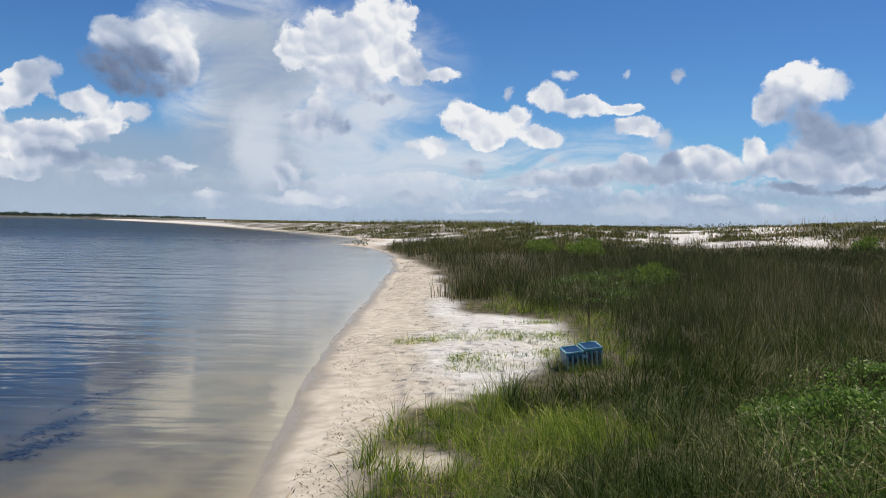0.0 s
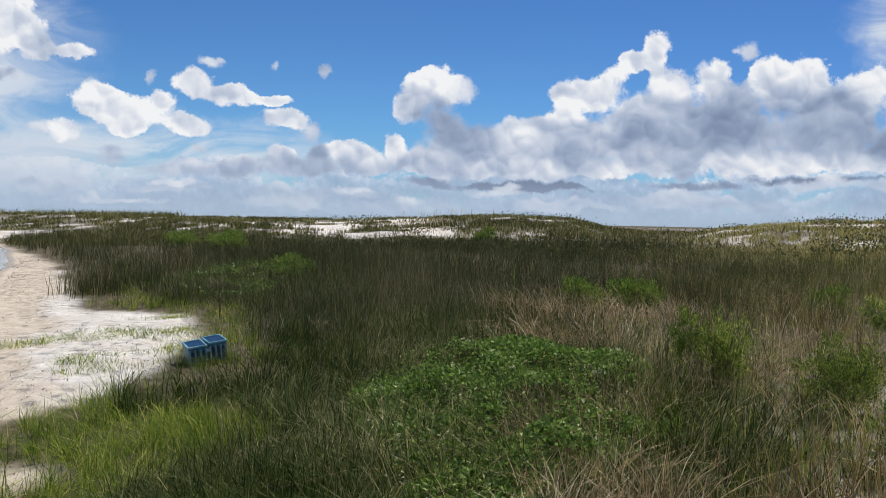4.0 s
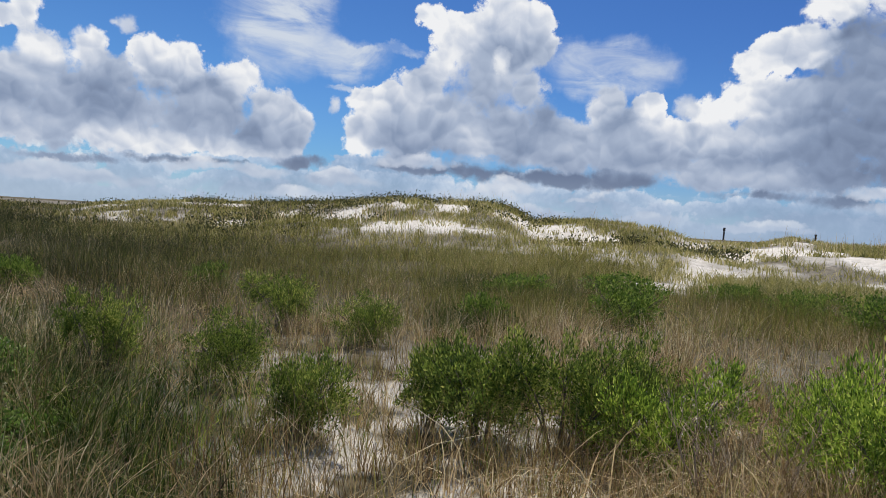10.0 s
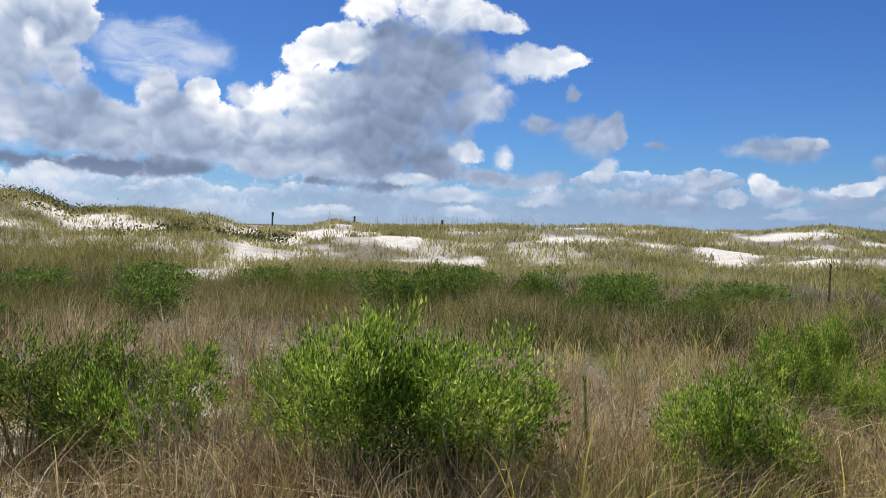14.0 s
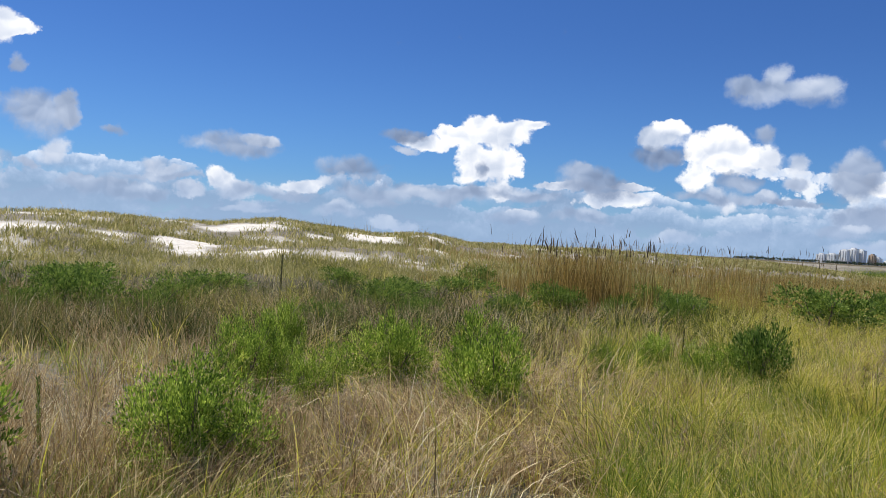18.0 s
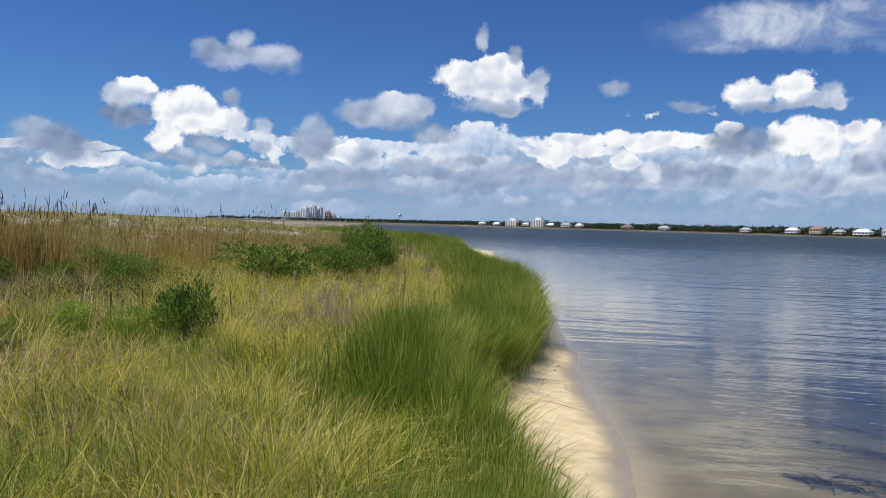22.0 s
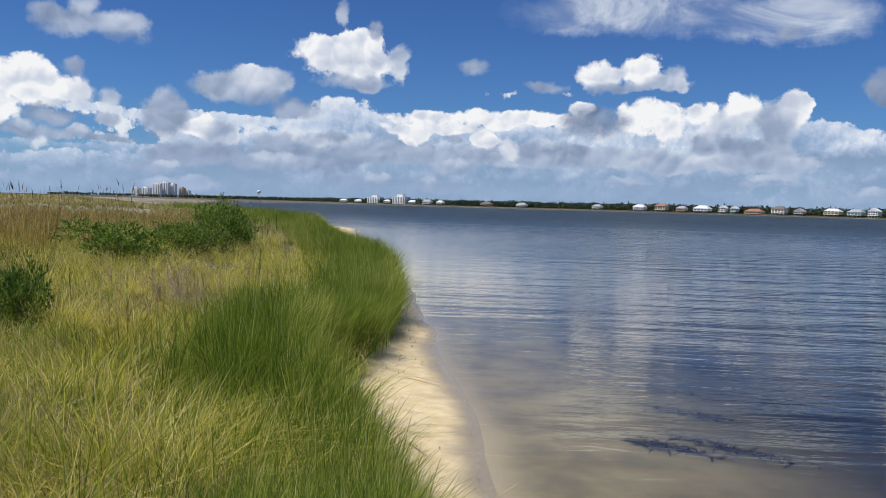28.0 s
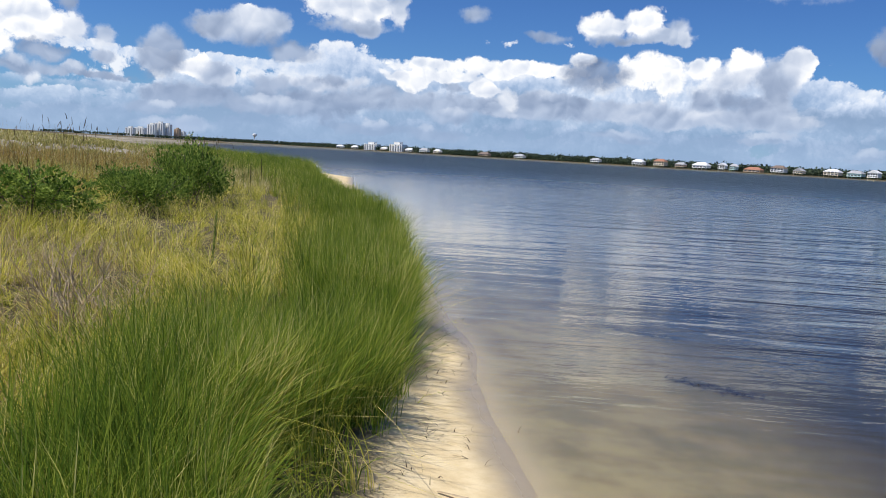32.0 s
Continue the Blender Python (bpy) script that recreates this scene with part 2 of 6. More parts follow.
cloud(PUFFS, [(-145.2, 6.5, 2.1, 0.8, .24), (-140.0, 4.8, 1.8, 0.9, .36), (-140.8, 4.1, 2.8, 0.7, .38), (-150.0, 4.8, 1.5, 0.5, .34), (-151.5, 7.8, 0.7, 0.5, .42), (-156.9, 5.4, 1.2, 1.4, .44), (-131.5, 3.4, 1.5, 0.5, .34)])  # grey scraps before the heads
cloud(PUFFS, [(-152.2, 11.5, 0.8, 0.9, .72), (-154.5, 11.0, 1.2, 0.8, .62), (-152.3, 10.4, 3.1, 0.8, .46), (-150.0, 10.8, 1.3, 0.7, .40)])  # high puff
cloud(HEAPS, [(-162.0, 7.7, 2.9, 0.9, .58), (-162.3, 8.3, 1.1, 0.6, .78), (-164.3, 7.9, 0.9, 0.8, .66), (-160.0, 7.0, 1.3, 0.5, .42), (-159.1, 4.8, 1.0, 0.7, .93), (-160.5, 4.5, 1.6, 0.7, .70)])  # puffs past the heads
cloud(HEAPS, [(-168.4, 9.5, 3.6, 1.5, .84), (-166.8, 10.2, 1.7, 1.0, .93), (-169.3, 10.6, 1.8, 1.0, .88), (-172.1, 9.4, 0.9, 1.2, .62), (-168.9, 8.0, 3.0, 0.6, .50)])  # fair-weather puff
cloud(PUFFS, [(-162.7, 7.8, 1.7, 1.0, .76), (-161.6, 7.0, 2.9, 0.7, .48), (-163.8, 8.2, 0.9, 0.7, .72), (-168.3, 12.6, 0.5, 0.9, .52), (-170.4, 11.4, 0.6, 0.5, .40), (-177.2, 9.2, 1.1, 0.6, .34), (-165.4, 6.0, 1.9, 0.7, .44), (-182.1, 8.1, 1.5, 0.4, .42), (-197.3, 11.3, 0.9, 0.4, .36)])  # small grey puffs
cloud(HEAPS, [(-185.7, 8.8, 1.9, 0.9, .80), (-188.5, 9.4, 1.2, 1.1, .92), (-189.7, 8.3, 2.0, 0.6, .72), (-190.6, 8.9, 0.8, 0.5, .70), (-187.5, 8.0, 3.1, 0.4, .52)])  # double puff
cloud(HEAPS, [(-178.5, 5.9, 6.3, 0.6, .92), (-174.3, 5.1, 3.4, 0.5, .84), (-184.4, 6.7, 1.1, 0.6, .97), (-181.5, 6.0, 2.1, 0.6, .92), (-167.2, 4.3, 3.5, 0.6, .68), (-173.2, 4.6, 1.1, 0.5, .90), (-177.8, 4.5, 1.1, 0.5, .90), (-179.7, 3.9, 0.9, 0.8, .93), (-188.4, 6.2, 1.5, 1.4, .96), (-190.2, 5.5, 1.1, 1.4, .92), (-192.4, 6.2, 1.1, 0.8, .93), (-195.0, 6.5, 1.0, 1.3, .92), (-194.2, 5.4, 1.5, 1.3, .66), (-196.7, 5.4, 1.4, 1.6, .60), (-197.9, 6.4, 1.0, 1.3, .82)])  # top of the white bank
cloud(HEAPS, [(-174.7, 3.3, 9.4, 0.8, .56), (-166.6, 2.8, 5.8, 1.0, .46), (-182.3, 3.4, 5.4, 0.9, .55), (-189.5, 3.3, 6.6, 0.9, .60), (-196.1, 3.3, 3.4, 1.0, .58), (-158.6, 4.7, 1.0, 0.7, .92), (-160.5, 4.1, 1.4, 0.6, .72), (-158.6, 2.9, 3.0, 1.0, .48), (-192.5, 4.5, 1.3, 0.9, .52)])  # body of the white bank
cloud(PUFFS, [(-185.5, 5.7, 2.4, 1.1, .30), (-176.2, 4.6, 0.8, 0.4, .36), (-167.7, 4.2, 1.2, 0.5, .36), (-156.8, 5.3, 1.4, 1.5, .42), (-170.9, 3.7, 1.9, 0.6, .46), (-163.9, 3.9, 1.5, 0.7, .42), (-194.8, 4.4, 1.6, 0.7, .40)])  # grey heads before the bank
cloud(HEAPS, [(-204.2, 10.8, 1.4, 1.0, .86), (-203.4, 8.1, 1.5, 1.2, .42), (-204.3, 7.0, 1.8, 0.6, .36), (-205.2, 9.1, 1.8, 2.0, .60), (-205.5, 5.1, 1.8, 1.3, .55)])  # end of the bank
cloud(HEAPS, [(-207.1, 7.1, 2.0, 1.6, .60), (-207.0, 4.5, 2.5, 1.0, .50)])  # far cloud at the turn
cloud(HEAPS, [(-32.6, 5.5, 6.9, 2.0, .58), (-38.8, 6.2, 4.5, 3.0, .58), (-44.4, 6.3, 5.4, 3.0, .55), (-50.7, 5.6, 4.3, 1.9, .56)])  # grey body of the long heap
cloud(HEAPS, [(-65.8, 7.1, 5.3, 3.5, .54), (-68.5, 11.4, 2.8, 2.8, .58), (-73.5, 5.3, 5.4, 1.8, .46), (-61.4, 5.6, 3.3, 2.3, .60)])  # grey body of the tower
cloud(HEAPS, [(-89.0, 7.2, 5.0, 3.8, .46), (-93.8, 11.5, 4.6, 2.9, .42), (-77.2, 5.2, 6.4, 2.1, .56), (-86.4, 4.4, 7.0, 1.7, .50), (-93.2, 8.1, 4.2, 3.4, .42)])  # grey body of the thunderhead
cloud(HEAPS, [(-25.0, 4.6, 4.0, 1.6, .55), (-29.9, 4.2, 3.7, 1.6, .62), (-14.9, 3.4, 6.2, 0.8, .60)])  # grey body below the mushroom
some = random.Random(5)
for k in range(66):
    a, h = 30 - 238 * (k + some.random()) / 66, 0.9 + 3.1 * some.random() ** 1.3
    grey = 0.36 if a < -100 else 0.58
    cloud(PUFFS, [(a, h, 1.2 + 2.2 * some.random(), 0.22 + 0.28 * some.random(), grey + 0.36 * some.random() ** 2), (a + 2 * some.random() - 1, h + 0.35, 0.5 + some.random(), 0.3, grey + 0.30)])  # far low puff
cloud(VEILS, [(13.9, 10.2, 5.7, 5.6), (13.0, 5.1, 3.7, 4.5), (17.5, 11.7, 3.0, 3.0), (7.0, 9.5, 8.0, 5.0), (-4.0, 4.0, 12.0, 2.4)])  # rain veil and haze
cloud(VEILS, [(-53.0, 12.5, 4.0, 3.4), (-57.5, 10.6, 2.6, 1.6), (-59.6, 11.5, 3.0, 0.4), (-57.3, 8.5, 1.3, 0.3), (-74.9, 11.0, 4.6, 1.9)])  # cirrus
cloud(VEILS, [(-187.1, 12.9, 7.3, 1.5), (-197.7, 12.2, 4.6, 1.5)])  # lens
cloud(RAIN, [(23.0, 3.2, 9.0, 3.6), (13.0, 10.5, 4.6, 3.8), (13.0, 4.0, 6.0, 4.0), (30.0, 2.0, 8.0, 2.0)])  # under the storm head
cloud(MIST, [(7.2, 5.6, 3.0, 4.2), (12.6, 4.8, 2.2, 3.6), (4.0, 3.0, 6.0, 2.0)])  # falling veils, smooth and pale


class Tree:
    """A node tree with short calls: each returns an output socket."""

    def __init__(self, tree):
        self.tree = tree
        tree.nodes.clear()

    def node(self, kind, inputs=(), **settings):
        n = self.tree.nodes.new(kind)
        for key, value in settings.items():
            setattr(n, key, value)
        for key, value in dict(inputs).items():
            if isinstance(value, bpy.types.NodeSocket):
                self.tree.links.new(value, n.inputs[key])
            else:
                n.inputs[key].default_value = value
        return n

    def math(self, op, a, b=0.0, c=0.0, clamp=False):
        return self.node("ShaderNodeMath", {0: a, 1: b, 2: c}, operation=op, use_clamp=clamp).outputs[0]

    def vec(self, op, a, b=(0, 0, 0), c=(0, 0, 0)):
        n = self.node("ShaderNodeVectorMath", {0: a, 1: b, 2: c}, operation=op)
        return n.outputs["Value"] if op in ("DOT_PRODUCT", "LENGTH") else n.outputs[0]

    def xyz(self, x, y, z):
        return self.node("ShaderNodeCombineXYZ", {0: x, 1: y, 2: z}).outputs[0]

    def split(self, v):
        return self.node("ShaderNodeSeparateXYZ", {0: v}).outputs

    def noise(self, v, scale, detail=3.0, rough=0.5, color=False, distortion=0.0):
        n = self.node("ShaderNodeTexNoise", {"Vector": v, "Scale": scale, "Detail": detail, "Roughness": rough, "Distortion": distortion})
        return n.outputs["Color" if color else "Fac"]

    def map(self, v, a, b, c=0.0, d=1.0, smooth=True):
        kind = "SMOOTHSTEP" if smooth else "LINEAR"
        return self.node("ShaderNodeMapRange", {"Value": v, 1: a, 2: b, 3: c, 4: d}, interpolation_type=kind).outputs[0]

    def mix(self, fac, a, b, blend="MIX"):
        n = self.node("ShaderNodeMix", data_type="RGBA", blend_type=blend)
        for key, value in ((0, fac), (6, a), (7, b)):
            if isinstance(value, bpy.types.NodeSocket):
                self.tree.links.new(value, n.inputs[key])
            else:
                n.inputs[key].default_value = value if key == 0 else (*value, 1)
        return n.outputs[2]

    def ramp(self, fac, stops):
        n = self.node("ShaderNodeValToRGB", {0: fac})
        while len(n.color_ramp.elements) < len(stops):
            n.color_ramp.elements.new(0.5)
        for e, (at, col) in zip(n.color_ramp.elements, stops):
            e.position, e.color = at, (*col, 1)
        return n.outputs[0]

    def bump(self, height, strength, distance, normal=None):
        given = {"Height": height, "Strength": strength, "Distance": distance}
        if normal is not None:
            given["Normal"] = normal
        return self.node("ShaderNodeBump", given).outputs[0]


def blobs(w, az, el, rows):
    """The union of soft ellipses, three to a vector: its depth (1 in the middle, 0 at the rim) and the whiteness of those round a way."""
    u3, v3 = w.xyz(az, az, az), w.xyz(el, el, el)
    total, white = None, None
    rows = [(*r[:4], r[4] if len(r) > 4 else 0.0) for r in rows] + [(0, -80, 1, 1, 0)] * (-len(rows) % 3)
    for n in range(0, len(rows), 3):
        a, e, ra, re, tone = zip(*rows[n:n + 3])
        u = w.vec("MULTIPLY_ADD", u3, [1 / r for r in ra], [-x / r for x, r in zip(a, ra)])
        v = w.vec("MULTIPLY_ADD", v3, [1 / r for r in re], [-x / r for x, r in zip(e, re)])
        over = w.vec("SUBTRACT", (1.8, 1.8, 1.8), w.vec("MULTIPLY_ADD", u, u, w.vec("MULTIPLY", v, v)))
        over = w.vec("MAXIMUM", over, (0, 0, 0))
        over = w.vec("MULTIPLY", w.vec("MULTIPLY", over, over), over)
        if total is None:
            total, white = w.vec("DOT_PRODUCT", over, (1, 1, 1)), w.vec("DOT_PRODUCT", over, tone)
        else:
            total, white = w.math("ADD", total, w.vec("DOT_PRODUCT", over, (1, 1, 1))), w.math("ADD", white, w.vec("DOT_PRODUCT", over, tone))
    return w.math("SUBTRACT", w.math("POWER", total, 0.3333), 0.8), w.math("DIVIDE", white, w.math("MAXIMUM", total, 0.01))


def make_sky():
    world = bpy.data.worlds.new("sky")
    scene.world = world
    world.use_nodes = True
    w = Tree(world.node_tree)
    d = w.node("ShaderNodeTexCoord").outputs["Generated"]
    x, y, z = w.split(d)
    az = w.math("MULTIPLY", w.math("ARCTAN2", w.math("MULTIPLY", x, -1.0), y), 57.2958)
    az = w.math("MULTIPLY_ADD", w.math("GREATER_THAN", az, 90.0), -360.0, az)
    el = w.math("MULTIPLY", w.math("ARCSINE", z), 57.2958)
    sky = w.node("ShaderNodeTexSky", sky_type="NISHITA", sun_disc=False, sun_elevation=radians(SUN_EL), sun_rotation=radians(-SUN_AZ), altitude=0.0, air_density=1.0, dust_density=0.0, ozone_density=2.0).outputs[0]
    sky = w.mix(1.0, sky, (0.300, 0.530, 0.90), "MULTIPLY")
    # paler air towards the storm, deeper blue away from it
    air = w.math("MULTIPLY", w.map(az, -5.0, -95.0, 1.34, 0.90), w.map(el, 4.0, 15.0, 1.06, 0.93))
    sky = w.mix(1.0, sky, w.xyz(air, air, w.math("POWER", air, 0.6)), "MULTIPLY")
    one = 1 / SKY
    # heaped clouds
    bend = w.vec("SUBTRACT", w.noise(d, 17.0, 7.0, 0.62, color=True), (0.5, 0.5, 0.5))
    bx, by, bz = w.split(bend)
    warped = w.vec("MULTIPLY_ADD", bend, (0.035, 0.035, 0.035), d)

    def puff(v, scale, detail):
        return w.node("ShaderNodeTexVoronoi", {"Vector": v, "Scale": scale, "Detail": detail, "Roughness": 0.55, "Lacunarity": 2.1}, feature="F1").outputs["Distance"]

    up_sun = way(SUN_AZ, SUN_EL)
    heap = w.math("SUBTRACT", 0.95, puff(warped, 23.0, 4.0))
    gentle = w.vec("MULTIPLY_ADD", w.vec("SUBTRACT", w.noise(d, 14.0, 3.0, 0.5, color=True), (0.5, 0.5, 0.5)), (0.05, 0.05, 0.05), d)
    relief = 0.0
    for scale, amount, step in ((11.0, 0.52, 0.026), (24.0, 0.54, 0.012), (52.0, 0.40, 0.006)):
        near, off = puff(gentle, scale, 0.0), puff(w.vec("ADD", gentle, up_sun * step), scale, 0.0)
        relief = w.math("MULTIPLY_ADD", w.math("SUBTRACT", off, near), amount, relief)
    tone = w.math("SUBTRACT", w.noise(d, 10.0, 2.0, 0.5), 0.5)
    ragged = w.math("SUBTRACT", w.noise(d, 60.0, 6.0, 0.65), 0.5)
    depth, white = blobs(w, w.math("MULTIPLY_ADD", bx, 2.4, az), w.math("MULTIPLY_ADD", by, 1.9, el), HEAPS)
    dens = w.math("MULTIPLY_ADD", ragged, 0.65, w.math("MULTIPLY_ADD", heap, 1.1, depth))
    cover = w.map(dens, -0.22, w.math("MULTIPLY_ADD", tone, 1.2, w.map(white, 0.3, 0.9, 0.95, 0.26)))
    lit = w.math("MULTIPLY_ADD", relief, w.map(white, 0.40, 0.80, 0.50, 1.0), w.math("MULTIPLY_ADD", white, 1.40, -0.36))
    lit = w.math("MULTIPLY_ADD", tone, 0.25, lit)
    lit = w.math("MULTIPLY_ADD", ragged, 0.12, lit)
    lit = w.math("ADD", w.map(dens, 1.0, 0.0, -0.03, 0.10), lit, clamp=True)
    shades = [(0.0, [c * one for c in (0.155, 0.205, 0.325)]), (0.26, [c * one for c in (0.27, 0.345, 0.50)]), (0.5, [c * one for c in (0.435, 0.515, 0.67)]), (0.76, [c * one for c in (0.67, 0.725, 0.835)]), (1.0, [c * one for c in (0.96, 0.97, 0.99)])]
    heap_col = w.ramp(lit, shades)
    # soft grey puffs in front
    thin, thin_white = blobs(w, w.math("MULTIPLY_ADD", by, 3.0, az), w.math("MULTIPLY_ADD", bz, 2.2, el), PUFFS)
    thin = w.math("MULTIPLY_ADD", ragged, 0.9, w.math("MULTIPLY_ADD", heap, 0.7, thin))
    thin_cover = w.map(thin, -0.5, 0.85, 0.0, 0.92)
    thin_col = w.ramp(w.math("MULTIPLY_ADD", relief, 0.7, w.math("SUBTRACT", thin_white, 0.06), clamp=True), shades)
    # thin veils, sheets and falling rain
    veil, _ = blobs(w, w.math("MULTIPLY_ADD", by, 5.0, az), w.math("MULTIPLY_ADD", bx, 3.0, el), VEILS)
    streak = w.noise(w.vec("MULTIPLY", d, (1.0, 1.0, 2.6)), 8.0, 5.0, 0.6, distortion=1.2)
    veil = w.math("MULTIPLY", w.map(veil, -0.5, 0.9), w.map(streak, 0.30, 0.66, 0.15, 0.9))
    rain, _ = blobs(w, w.math("MULTIPLY_ADD", by, 5.0, az), el, RAIN)
    rain = w.math("MULTIPLY", w.map(rain, -0.2, 0.9), 0.75)
    # low banks of far cloud, three rows one above the other
    fine = w.node("ShaderNodeTexVoronoi", {"Vector": warped, "Scale": 34.0, "Detail": 3.0, "Roughness": 0.6, "Lacunarity": 2.1}, feature="F1").outputs["Distance"]
    fine_lit = w.node("ShaderNodeTexVoronoi", {"Vector": w.vec("ADD", warped, way(SUN_AZ, SUN_EL) * 0.008), "Scale": 34.0, "Detail": 3.0, "Roughness": 0.6, "Lacunarity": 2.1}, feature="F1").outputs["Distance"]
    fine_lit = w.math("SUBTRACT", fine_lit, fine)
    fine = w.math("SUBTRACT", 0.75, fine)
    banks = []
    gloom = w.math("MULTIPLY", w.map(az, -92.0, -108.0), w.map(az, -150.0, -135.0))
    for seed, low, east, west, amp, pace, pale in ((2.0, -1.0, 2.2, 2.5, 1.6, 0.16, 0.56), (9.0, 0.6, 3.5, 4.4, 3.0, 0.14, 0.74), (23.0, 2.3, 3.6, 6.6, 3.6, 0.12, 0.98)):
        line = w.noise(w.xyz(w.math("MULTIPLY_ADD", w.math("MULTIPLY_ADD", bz, 5.0, az), pace, seed), seed, w.math("MULTIPLY", el, 0.42)), 1.0, 1.2, 0.5)
        top = w.math("MULTIPLY_ADD", w.math("SUBTRACT", line, 0.5), amp * 2, w.map(az, -140.0, -170.0, east, west))
        top = w.math("MULTIPLY_ADD", fine, 0.9, w.math("MULTIPLY_ADD", bx, 2.0, top))
        under = w.math("SUBTRACT", top, el)
        cover_k = w.math("MULTIPLY", w.map(under, 0.0, 0.35), w.map(w.math("MULTIPLY_ADD", by, 2.6, el), low, low + 1.3))
        lit_k = w.math("MULTIPLY_ADD", under, -0.19, w.math("MULTIPLY_ADD", gloom, -0.24, pale))
        lit_k = w.math("ADD", w.map(w.math("MULTIPLY_ADD", by, 1.2, el), low + 0.5, low + 2.2, w.map(az, -60.0, -120.0, -0.10, -0.30), 0.0), lit_k)
        lit_k = w.math("MULTIPLY_ADD", fine_lit, 0.30, lit_k)
        lit_k = w.math("MULTIPLY_ADD", tone, 1.2, w.math("MULTIPLY_ADD", fine, 0.25, lit_k), clamp=True)
        banks.append((w.math("MULTIPLY", cover_k, 0.80), w.ramp(lit_k, [(0.0, [c * one for c in (0.23, 0.335, 0.51)]), (0.4, [c * one for c in (0.39, 0.50, 0.69)]), (0.72, [c * one for c in (0.68, 0.76, 0.90)]), (1.0, [c * one for c in (0.97, 0.98, 1.0)])])))
    haze = w.map(el, 0.0, 4.5, 0.60, 0.0)
    col = w.mix(veil, sky, [c * one for c in (0.74, 0.80, 0.88)])
    for cover_k, col_k in banks:
        col = w.mix(cover_k, col, col_k)
    col = w.mix(rain, col, [c * one for c in (0.37, 0.45, 0.58)])
    mist, _ = blobs(w, w.math("MULTIPLY_ADD", by, 4.0, az), w.math("MULTIPLY_ADD", bx, 2.5, el), MIST)
    mist = w.math("MULTIPLY", w.map(mist, -0.3, 0.8), w.map(streak, 0.25, 0.7, 0.6, 0.92))
    col = w.mix(mist, col, [c * one for c in (0.68, 0.74, 0.84)])
    col = w.mix(cover, col, heap_col)
    col = w.mix(thin_cover, col, thin_col)
    far_air = w.mix(w.map(az, -60.0, -120.0), [c * one for c in (0.52, 0.62, 0.77)], [c * one for c in (0.33, 0.46, 0.68)])
    col = w.mix(haze, col, far_air)
    bg = w.node("ShaderNodeBackground", {"Color": col, "Strength": SKY})
    out = w.node("ShaderNodeOutputWorld", {"Surface": bg.outputs[0]})
    world.cycles.sampling_method, world.cycles.sample_map_resolution = "MANUAL", 512
    return out


make_sky()

# ---- materials ----


def material(name):
    m = bpy.data.materials.new(name)
    m.use_nodes = True
    return m, Tree(m.node_tree)


def finish(m, w, **given):
    bsdf = w.node("ShaderNodeBsdfPrincipled", {k.replace("_", " "): v for k, v in given.items()})
    w.node("ShaderNodeOutputMaterial", {"Surface": bsdf.outputs[0]})
    return m


def plain(name, a, b, rough=0.6, scale=8.0, metal=0.0, bump=0.2):
    """Two tones in patches, with grain."""
    m, w = material(name)
    p = w.node("ShaderNodeTexCoord").outputs["Object"]
    col = w.mix(w.map(w.noise(p, scale, 5.0, 0.6), 0.3, 0.7), a, b)
    n = w.bump(w.noise(p, scale * 12, 3.0), bump, 0.01)
    return finish(m, w, Base_Color=col, Roughness=rough, Metallic=metal, Normal=n)


def leaf(name, stops, patch=0.6, gloss=0.45, through=0.4):
    """Blades and leaves: tone by blade and by patch of ground, with light passing through."""
    m, w = material(name)
    geo = w.node("ShaderNodeNewGeometry")
    far = w.noise(geo.outputs["Position"], patch, 3.0, 0.6)
    near = w.noise(geo.outputs["Position"], patch * 6.0, 2.0, 0.5)
    fac = w.math("MULTIPLY_ADD", far, 1.1, w.math("MULTIPLY_ADD", near, 0.6, -0.77))
    fac = w.math("MULTIPLY_ADD", geo.outputs["Random Per Island"], 0.85, fac, clamp=True)
    col = w.ramp(fac, stops)
    bsdf = w.node("ShaderNodeBsdfPrincipled", {"Base Color": col, "Roughness": gloss + 0.15, "Specular IOR Level": 0.14})
    glow = w.node("ShaderNodeBsdfTranslucent", {"Color": col})
    both = w.node("ShaderNodeMixShader", {0: through, 1: bsdf.outputs[0], 2: glow.outputs[0]})
    w.node("ShaderNodeOutputMaterial", {"Surface": both.outputs[0]})
    return m


